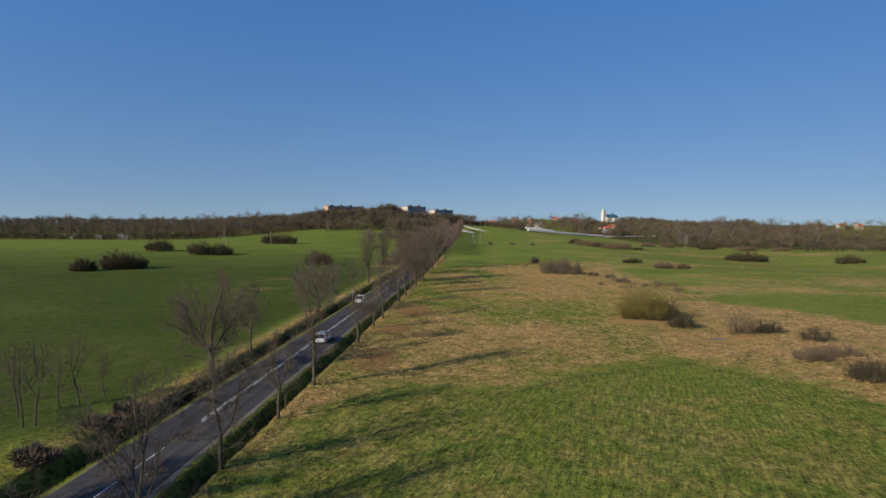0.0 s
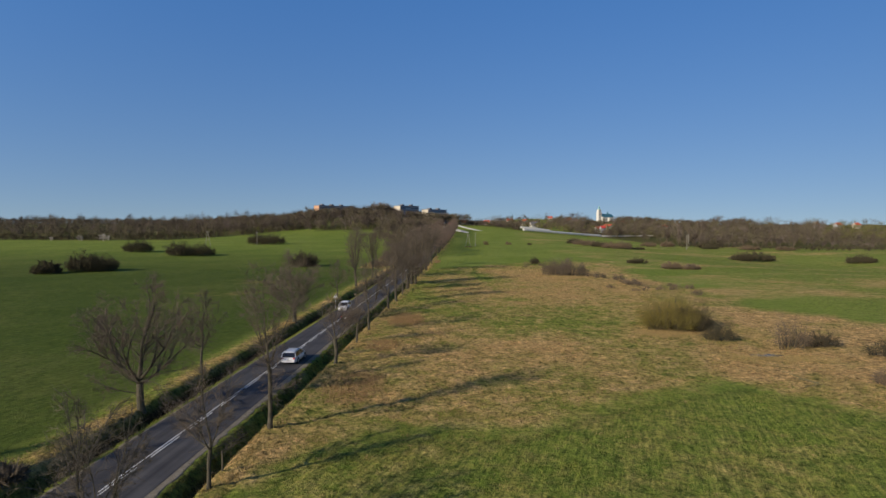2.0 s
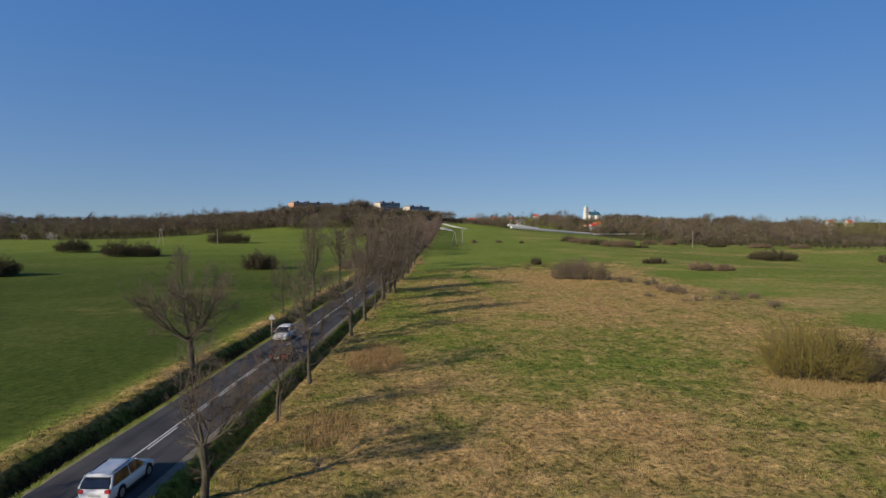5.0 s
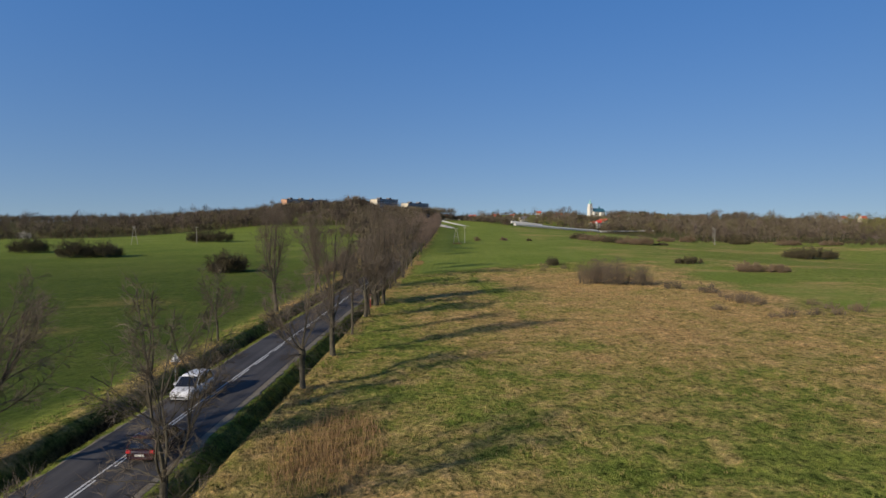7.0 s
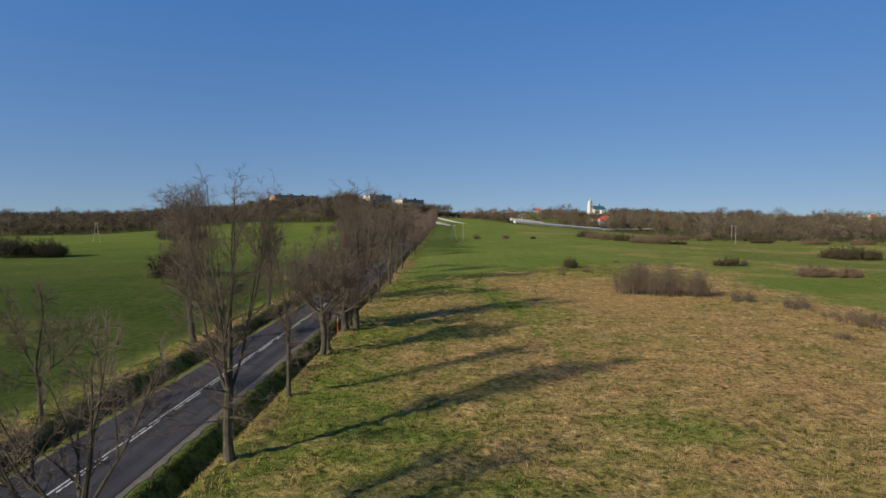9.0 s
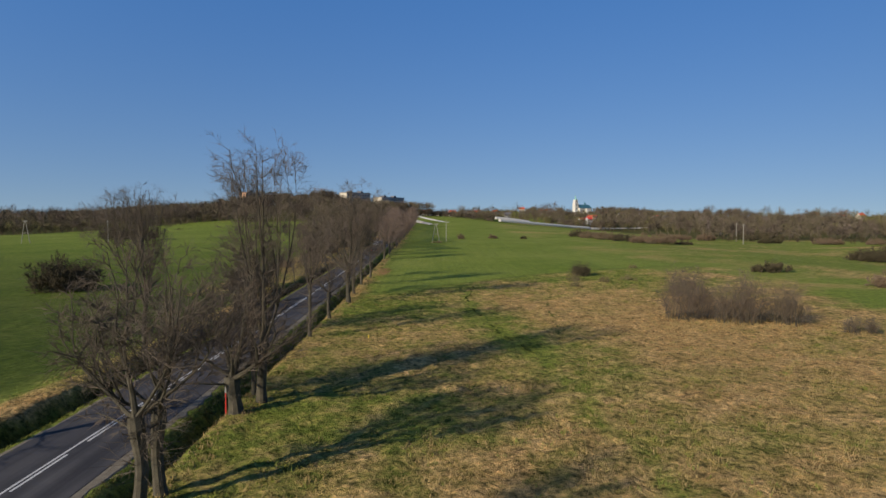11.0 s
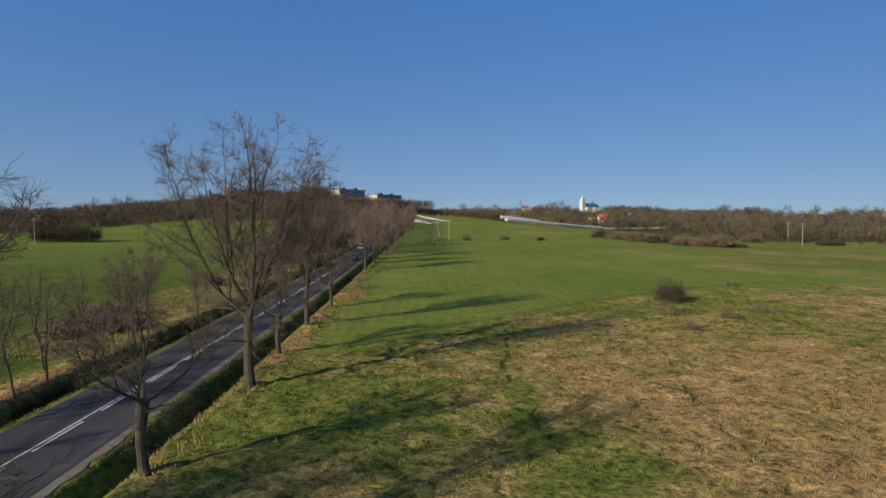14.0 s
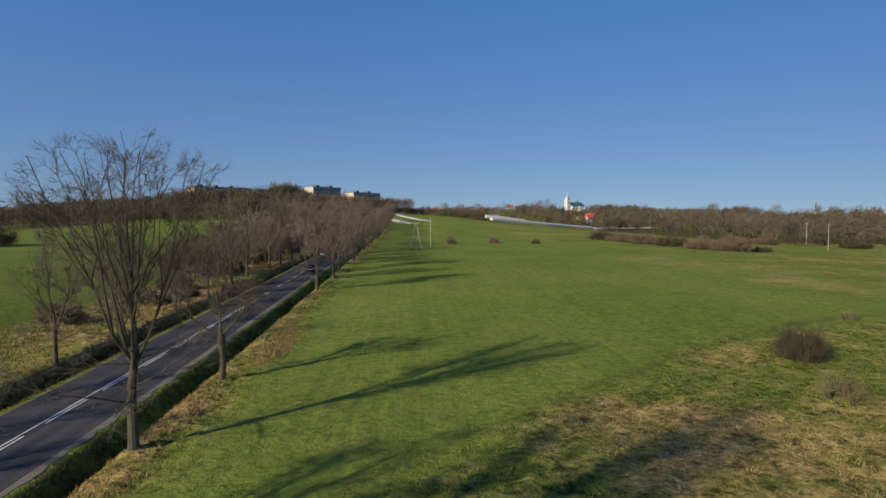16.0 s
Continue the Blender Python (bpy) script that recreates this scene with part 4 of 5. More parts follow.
def conifers(name, label, spots, seed):
    r = np.random.RandomState(seed)
    v, f = [], []
    for x, y, h, w in spots:
        z = float(land(x, y))
        for k in range(60):
            s = r.uniform(0.08, 1.0)
            a = r.uniform(0, 6.283)
            reach = w * 0.9 * (1.05 - s)
            b = len(v)
            c, n = math.cos(a), math.sin(a)
            v += [(x - n * 0.5, y + c * 0.5, z + h * s), (x + n * 0.5, y - c * 0.5, z + h * s + 0.3), (x + c * reach, y + n * reach, z + h * (s - 0.08))]
            f.append((b, b + 1, b + 2))
    return tagged(mesh_object(name, v, f, MAT_CONIFER), label, "conifers", kind="stuff")


conifers("far_conifers", "dark conifers among village roofs", scatter(16, 40, 40, 420, 800, 980, 7, 10) + scatter(17, 8, 10, 40, 700, 760, 7, 9), 21)

# ---- buildings ----
MAT_RENDER_GREY = plain("grey_render", (0.34, 0.34, 0.34), (0.44, 0.44, 0.43), 0.3)
MAT_RENDER_CREAM = plain("cream_render", (0.50, 0.44, 0.33), (0.60, 0.54, 0.42), 0.3)
MAT_RENDER_ORANGE = plain("orange_render", (0.48, 0.27, 0.16), (0.56, 0.33, 0.20), 0.3)
MAT_WHITE = plain("white_render", (0.52, 0.50, 0.44), (0.66, 0.64, 0.57), 0.4)
MAT_ROOF_RED = plain("red_roof", (0.38, 0.07, 0.04), (0.52, 0.13, 0.07), 0.8)
MAT_ROOF_BRIGHT = plain("bright_red_roof", (0.60, 0.05, 0.04), (0.70, 0.08, 0.06), 0.8, 0.6)
MAT_ROOF_GREY = plain("grey_roof", (0.10, 0.10, 0.11), (0.20, 0.20, 0.21), 0.8)
MAT_ROOF_TEAL = plain("teal_roof", (0.03, 0.11, 0.15), (0.06, 0.17, 0.21), 0.8, 0.5)
MAT_COPPER = plain("green_copper", (0.20, 0.42, 0.36), (0.30, 0.54, 0.46), 0.8, 0.6)
MAT_PANE = plain("window_pane", (0.03, 0.035, 0.045), (0.06, 0.07, 0.08), 0.5, 0.15, spec=0.6)
MAT_BRICK = plain("chimney_brick", (0.30, 0.13, 0.08), (0.42, 0.2, 0.13), 2.0)


def apartment_block(x, y, length, storeys, end_mat, label, roof_z):
    """A slab block; its long side is turned away from the sun."""
    h = storeys * 2.9 + 1.2
    e = empty("apartment_block", pose(x, y, roof_z - h, 0, 0, 48), label, "building", "apartment blocks on the hill")
    # the long side's grey includes its shade; the end keeps a warmer paint
    part("wall", boxed(0, length, 0, 11, -12, h), MAT_RENDER_GREY, e, "long rendered wall in shaded grey")
    part("end_wall", boxed(-0.25, -0.01, -0.1, 11.1, -12, h + 0.3), end_mat, e, "sunlit painted end wall")
    part("roof", boxed(-0.3, length + 0.3, -0.3, 11.3, h, h + 0.5), MAT_ROOF_GREY, e)
    for k in range(int(length // 14)):
        part("roof_hut", boxed(6 + 14 * k, 9 + 14 * k, 3, 8, h + 0.5, h + 2.2), MAT_ROOF_GREY, e)
    first = None
    for s in range(storeys):
        for k in range(int(length / 3.2)):
            if first is None:
                first = part("window", boxed(0, 1.7, -0.06, 0.02, 0, 1.5), MAT_PANE, e)
            w = first if (s == 0 and k == 0) else new("window", first.data)
            w.parent = e
            w.location = (0.8 + 3.2 * k, 0, 1.0 + 2.9 * s)
    for s in range(storeys):
        part("balcony", boxed(9.6, 15.6, -1.1, -0.02, 0.5 + 2.9 * s, 1.6 + 2.9 * s), MAT_WHITE, e)
    return e


apartment_block(-158, 655, 54, 5, MAT_RENDER_ORANGE, "grey apartment block with orange end wall", 39.6)
apartment_block(-60, 652, 30, 5, MAT_RENDER_CREAM, "grey apartment block with cream end wall", 39.2)
apartment_block(-28, 668, 32, 5, MAT_RENDER_CREAM, "pale grey apartment block behind the wood", 35.2)


def gable(bm, x0, x1, y0, y1, z0, z1, thick=0.25):
    """Two roof slopes with their thickness; ridge along x."""
    ym = (y0 + y1) / 2
    for s in (y0, y1):
        q = [(x0, s, z0), (x1, s, z0), (x1, ym, z1), (x0, ym, z1)]
        vs = [bm.verts.new(p) for p in q] + [bm.verts.new((a, b, c + thick)) for a, b, c in q]
        for f in ((0, 1, 2, 3), (7, 6, 5, 4), (0, 4, 5, 1), (1, 5, 6, 2), (2, 6, 7, 3), (3, 7, 4, 0)):
            bm.faces.new([vs[i] for i in f])
    bmesh.ops.recalc_face_normals(bm, faces=bm.faces[:])


def house(x, y, z, turn, w, d, h, wall, roof, label):
    e = empty("house", pose(x, y, z, 0, 0, turn), label, "house", "village houses")
    bm = boxed(-w / 2, w / 2, -d / 2, d / 2, -4, h)
    for s in (-1, 1):
        vs = [bm.verts.new((s * (w / 2 - 0.02), yy, zz)) for yy, zz in ((-d / 2, h), (d / 2, h), (0, h + d * 0.42))]
        bm.faces.new(vs)
    part("wall", bm, wall, e)
    bm = bmesh.new()
    gable(bm, -w / 2 - 0.4, w / 2 + 0.4, -d / 2 - 0.5, d / 2 + 0.5, h - 0.2, h + d * 0.44)
    part("roof", bm, roof, e)
    part("chimney", boxed(w * 0.18, w * 0.18 + 0.7, -0.4, 0.4, h + d * 0.25, h + d * 0.44 + 1.0), MAT_BRICK, e)
    for k in (-0.3, 0.0, 0.3):
        part("window", boxed(k * w - 0.55, k * w + 0.55, -d / 2 - 0.05, -d / 2 + 0.03, 1.0, 2.3), MAT_PANE, e)
    part("door", boxed(w * 0.13, w * 0.13 + 0.9, -d / 2 - 0.06, -d / 2 + 0.03, -0.2, 2.0), MAT_ROOF_GREY, e)
    return e


rnd = random.Random(77)
WALLS = [(MAT_WHITE, "white"), (MAT_RENDER_CREAM, "cream"), (MAT_RENDER_GREY, "grey"), (MAT_WHITE, "white")]
ROOFS = [(MAT_ROOF_RED, "red tiled"), (MAT_ROOF_GREY, "dark grey"), (MAT_ROOF_RED, "red tiled"), (MAT_ROOF_GREY, "dark grey")]
house(186, 690, 11.2, 20, 5.5, 5, 2.2, MAT_RENDER_GREY, MAT_ROOF_BRIGHT, "small village house with bright red roof")
for k in range(44):
    if k < 18:
        x, y = rnd.uniform(60, 300), rnd.uniform(720, 930)
    elif k < 36:
        x, y = rnd.uniform(520, 800), rnd.uniform(740, 860)
    else:
        x, y = rnd.uniform(-20, 60), rnd.uniform(700, 800)
    (wm, wl), (rm, rl) = rnd.choice(WALLS), rnd.choice(ROOFS)
    lift = 2.0 if k < 36 else 0.0
    house(x, y, float(land(x, y)) + lift * 0.6, rnd.uniform(-50, 50), rnd.uniform(7, 10.5), rnd.uniform(6, 7.5), rnd.uniform(3.2, 5), wm, rm, f"{wl} village house with {rl} roof among trees")


def church(x, y, z):
    e = empty("church", pose(x, y, z, 0, 0, 25), "white parish church with tall tower and teal roof", "church")
    tower = part("tower", boxed(-3.2, 3.2, -3.2, 3.2, -8, 16.5, bevel=0.3), MAT_WHITE, e)
    part("belfry", boxed(-2.6, 2.6, -2.6, 2.6, 16.5, 21.5, bevel=0.25), MAT_WHITE, e)
    bm = bmesh.new()
    bmesh.ops.create_cone(bm, cap_ends=True, segments=8, radius1=3.0, radius2=1.1, depth=2.2, matrix=Matrix.Translation((0, 0, 22.6)))
    bmesh.ops.create_cone(bm, cap_ends=True, segments=8, radius1=1.0, radius2=0.9, depth=1.4, matrix=Matrix.Translation((0, 0, 24.4)))
    bmesh.ops.create_cone(bm, cap_ends=True, segments=8, radius1=1.2, radius2=0.08, depth=3.4, matrix=Matrix.Translation((0, 0, 26.8)))
    part("spire", bm, MAT_COPPER, e, "green copper spire")
    part("cornice", boxed(-3.5, 3.5, -3.5, 3.5, 16.2, 16.7), MAT_WHITE, e)
    part("nave", boxed(3.2, 25, -6.5, 6.5, -8, 9), MAT_WHITE, e)
    bm = bmesh.new()
    gable(bm, 3.0, 25.6, -7.2, 7.2, 8.8, 14.0)
    part("nave_roof", bm, MAT_ROOF_TEAL, e, "teal metal roof")
    part("transept", boxed(14, 22, -10, 10, -8, 8), MAT_WHITE, e)
    bm = bmesh.new()
    bmesh.ops.create_cone(bm, cap_ends=True, segments=10, radius1=1.3, radius2=1.2, depth=2.4, matrix=Matrix.Translation((18, 0, 14.6)))
    bmesh.ops.create_cone(bm, cap_ends=True, segments=10, radius1=1.6, radius2=0.1, depth=2.6, matrix=Matrix.Translation((18, 0, 17.0)))
    part("lantern", bm, MAT_ROOF_TEAL, e)
    for k in range(4):
        part("window", boxed(5.5 + 4.6 * k, 6.9 + 4.6 * k, -6.56, -6.45, 2.5, 6.5), MAT_PANE, e)
    for zz in (6.5, 12.0, 18.0):
        part("tower_window", boxed(-0.6, 0.6, -3.26 if zz < 16 else -2.66, -3.1 if zz < 16 else -2.5, zz, zz + 2.2), MAT_PANE, e)
    return e


church(241.5, 967, 22.0)


# ---- pale walls along the new road ----
def bank(name, label, pts, high, reach=2.6):
    """A pale battered bank; its face leans back from the field."""
    v, f = [], []
    for k, (x, y, z) in enumerate(pts):
        a, b = Vector(pts[max(k - 1, 0)]), Vector(pts[min(k + 1, len(pts) - 1)])
        n = Vector((-(b - a).y, (b - a).x, 0)).normalized()
        n = n if n.y < 0 else -n
        v += [(x + n.x * reach, y + n.y * reach, z - 1.2), (x + n.x * reach, y + n.y * reach, z), (x, y, z + high), (x - n.x * 1.5, y - n.y * 1.5, z + high), (x - n.x * 1.5, y - n.y * 1.5, z - 1.2)]
        if k:
            q, p = 5 * k, 5 * k - 5
            f += [(p + j, p + (j + 1) % 5, q + (j + 1) % 5, q + j) for j in range(5)]
    f += [(4, 3, 2, 1, 0), tuple(len(v) - 5 + j for j in range(5))]
    ob = mesh_object(name, v, f, MAT_CONCRETE)
    bm = bmesh.new()
    bm.from_mesh(ob.data)
    bmesh.ops.recalc_face_normals(bm, faces=bm.faces[:])
    bm.to_mesh(ob.data)
    bm.free()
    return tagged(ob, label, "embankment", kind="structure")


bank("wall_1", "pale concrete bank at the top of the field", [(37, 556, 9.0), (28, 575, 10.8), (18, 604, 13.0), (7, 640, 15.9)], 0.9, 1.3)
bank("wall_2", "pale concrete bank beside the climbing road", [(20, 530, 8.8), (12, 548, 10.8), (3, 572, 12.6), (-6, 600, 14.2)], 0.8, 1.2)
bank("wall_3", "long pale concrete bank below the village", [(78, 570, 12.2), (100, 585, 10.4), (125, 602, 8.2), (150, 622, 6.2), (172, 638, 4.8)], 1.1, 1.8)
bank("wall_4", "pale concrete bank behind the long one", [(78, 600, 14.4), (96, 606, 12.6), (110, 612, 10.8)], 1.0, 1.6)
bank("wall_5", "distant pale strip beyond the shrubs", [(174, 640, 4.2), (205, 660, 3.8), (240, 668, 4.0)], 0.8)


# ---- poles ----
def pole(x, y, high, label):
    e = empty("utility_pole", pose(x, y, ground_at(x, y)), label, "utility pole", "poles across the fields")
    bm = bmesh.new()
    rod(bm, (0, 0, -0.4), (0, 0, high), 0.15, 0.10, 10)
    part("post", bm, MAT_POLE, e)
    part("crossarm", boxed(-0.9, 0.9, -0.06, 0.06, high - 0.7, high - 0.55), MAT_POLE, e)
    for k in (-0.8, 0, 0.8):
        bm = bmesh.new()
        rod(bm, (k, 0, high - 0.55), (k, 0, high - 0.25), 0.06, 0.04, 6)
        part("insulator", bm, MAT_PANE, e)
    return e


def trestle(x, y, high, wide, label):
    e = empty("trestle_pole", pose(x, y, ground_at(x, y)), label, "utility pole", "poles across the fields")
    for s in (-1, 1):
        bm = bmesh.new()
        rod(bm, (s * wide / 2, 0, -0.4), (s * 0.18, 0, high), 0.12, 0.09, 8)
        part("leg", bm, MAT_POLE, e)
    part("crossarm", boxed(-1.0, 1.0, -0.07, 0.07, high - 0.25, high), MAT_POLE, e)
    part("brace", boxed(-wide * 0.27, wide * 0.27, -0.05, 0.05, high * 0.45, high * 0.45 + 0.14), MAT_POLE, e)
    return e


pole(25.8, 331, 8.8, "pale concrete utility pole in green field")
trestle(21.2, 317, 7.6, 3.2, "A-shaped concrete pole standing in green field")
pole(176, 377, 9.5, "pale concrete utility pole at the field edge")
pole(165, 350, 9.5, "pale concrete utility pole at the field edge")
pole(-112, 322, 9.0, "pale concrete utility pole beside dark shrub")
trestle(-141, 316, 9.0, 3.6, "A-shaped concrete pole standing in green field")

# ---- pool and fallen branches ----
MAT_WATER, _, _, water_out = material("still_water", 0.06)
water_out.inputs["Base Color"].default_value, water_out.inputs["Specular IOR Level"].default_value = (0.02, 0.03, 0.035, 1), 0.6
v = [(59.2 + 1.9 * math.cos(a) * (1 + 0.2 * math.sin(3 * a)), 30.4 + 0.75 * math.sin(a), ground_at(59, 30.4) + 0.10) for a in np.linspace(0, 6.283, 25)[:-1]]
v += [(x, y, z - 0.3) for x, y, z in v]
tagged(mesh_object("pool", v, [tuple(range(24))] + [(k, k + 24, (k + 1) % 24 + 24, (k + 1) % 24) for k in range(24)], MAT_WATER), "small dark pool in wet meadow", "water", kind="structure")


def fallen_branch(x, y, turn, length):
    w = Wood()
    r = random.Random(int(x * 10))
    pts = grow(r, Vector((0, 0, 0.12)), Vector((1, 0, 0.12)), length, 5, 0.08, 0.0)
    w.tube(pts, [0.09, 0.08, 0.06, 0.05, 0.03, 0.02], 6)
    for _ in range(4):
        q, d = along(pts, r.uniform(0.2, 0.8))
        w.tube(grow(r, q, aside(r, d, 0.8), length * 0.35, 3, 0.1, 0.02), [0.04, 0.03, 0.02, 0.01], 4)
    ob = mesh_object("fallen_branch", w.v, w.f, MAT_DRY_STEM)
    ob.matrix_basis = pose(x, y, ground_at(x, y) - 0.02, 0, 0, turn)
    return tagged(ob, "pale fallen branch lying in grass", "branch", "fallen branches")


fallen_branch(55.5, 15.6, 20, 3.0)
fallen_branch(57.5, 16.8, 150, 3.4)

# ---- signs and posts ----
MAT_STEEL = plain("galvanised_steel", (0.35, 0.36, 0.37), (0.5, 0.51, 0.52), 3.0, 0.5, 0.7)
MAT_SIGN_BACK = plain("sign_back", (0.42, 0.43, 0.43), (0.55, 0.55, 0.55), 3.0, 0.6, 0.3)
MAT_RED = plain("red_paint", (0.50, 0.04, 0.03), (0.62, 0.07, 0.05), 2.0, 0.6)
MAT_YELLOW = plain("yellow_sign_face", (0.70, 0.48, 0.03), (0.78, 0.56, 0.06), 2.0, 0.5)


def triangle_sign(x, y, turn, label):
    e = empty("road_sign", pose(x, y, ground_at(x, y), 0, 0, turn), label, "road sign", "road signs")
    bm = bmesh.new()
    rod(bm, (0, 0, -0.5), (0, 0, 2.9), 0.035, 0.035, 8)
    part("post", bm, MAT_STEEL, e)
    for name, s, y0, mat in (("plate", 0.5, 0.04, MAT_SIGN_BACK), ("face", 0.49, 0.065, MAT_RED), ("panel", 0.36, 0.075, MAT_YELLOW)):
        bm = bmesh.new()
        tri = [bm.verts.new((math.sin(a) * s * 1.0, y0, 2.45 + math.cos(a) * s)) for a in (0, 2.094, 4.189)]
        f = bm.faces.new(tri)
        r = bmesh.ops.extrude_face_region(bm, geom=[f])["geom"]
        bmesh.ops.translate(bm, vec=(0, 0.012, 0), verts=[g for g in r if isinstance(g, bmesh.types.BMVert)])
        bmesh.ops.recalc_face_normals(bm, faces=bm.faces[:])
        part(name, bm, mat, e)
    return e


triangle_sign(-3.6, 67.9, 0, "triangular warning sign seen from its grey back")


def post(x, y, high, wide, mat, label, cap=None):
    e = empty("marker_post", pose(x, y, ground_at(x, y), 0, 0, 12), label, "post", "posts beside the road")
    part("stake", boxed(-wide / 2, wide / 2, -wide / 2, wide / 2, -0.4, high, bevel=wide * 0.2), mat, e)
    if cap:
        part("band", boxed(-wide * 0.56, wide * 0.56, -wide * 0.56, wide * 0.56, high * 0.62, high * 0.85), cap, e)
    return e


post(6.3, -7.2, 1.5, 0.12, MAT_BARK, "weathered wooden stake in the verge")
post(5.4, 116.0, 2.6, 0.09, MAT_RED, "red and white marker post by the ditch", MAT_WHITE)
post(6.8, 36.0, 2.4, 0.10, MAT_BARK, "dark wooden stake in the verge")
post(12.1, 137.4, 0.22, 0.10, MAT_YELLOW, "yellow marker post in the grass")


def board(x, y):
    e = empty("roadside_board", pose(x, y, ground_at(x, y), 0, 0, -8), "white roadside board on two posts", "sign")
    for s in (-0.4, 0.4):
        bm = bmesh.new()
        rod(bm, (s, 0, -0.4), (s, 0, 3.0), 0.05, 0.05, 8)
        part("post", bm, MAT_STEEL, e)
    part("panel", boxed(-0.65, 0.65, -0.09, -0.05, 0.6, 3.0, bevel=0.01), MAT_WHITE, e)
    return e


board(6.2, 421)

# ---- cars ----
MAT_CAR_WHITE = plain("white_car_paint", (0.66, 0.67, 0.68), (0.74, 0.75, 0.76), 0.6, 0.22, spec=0.6)
MAT_CAR_DARK = plain("dark_car_paint", (0.03, 0.035, 0.045), (0.05, 0.055, 0.065), 0.6, 0.22, spec=0.6)
MAT_CAR_RED = plain("dark_red_car_paint", (0.035, 0.012, 0.012), (0.055, 0.018, 0.017), 0.6, 0.22, spec=0.6)
MAT_GLASS_DARK = plain("car_glass", (0.012, 0.014, 0.018), (0.02, 0.022, 0.028), 0.6, 0.08, spec=0.7)
MAT_TYRE = plain("tyre_rubber", (0.015, 0.015, 0.015), (0.03, 0.03, 0.03), 5.0, 0.9)
MAT_RIM = plain("alloy_rim", (0.45, 0.46, 0.47), (0.6, 0.6, 0.61), 3.0, 0.35, 0.8)
MAT_TAIL = plain("tail_light", (0.45, 0.02, 0.02), (0.55, 0.03, 0.03), 3.0, 0.25, spec=0.6)
MAT_LAMP = plain("headlight_lens", (0.6, 0.62, 0.65), (0.75, 0.77, 0.8), 3.0, 0.15, spec=0.7)
MAT_TRIM = plain("black_trim", (0.02, 0.02, 0.02), (0.04, 0.04, 0.04), 3.0, 0.6)


def loft(bm, sections):
    """Skins a row of closed outlines."""
    rings = [[bm.verts.new(p) for p in s] for s in sections]
    n = len(rings[0])
    for a, b in zip(rings, rings[1:]):
        for k in range(n):
            bm.faces.new((a[k], a[(k + 1) % n], b[(k + 1) % n], b[k]))
    bm.faces.new(rings[0][::-1])
    bm.faces.new(rings[-1])
    bmesh.ops.recalc_face_normals(bm, faces=bm.faces[:])


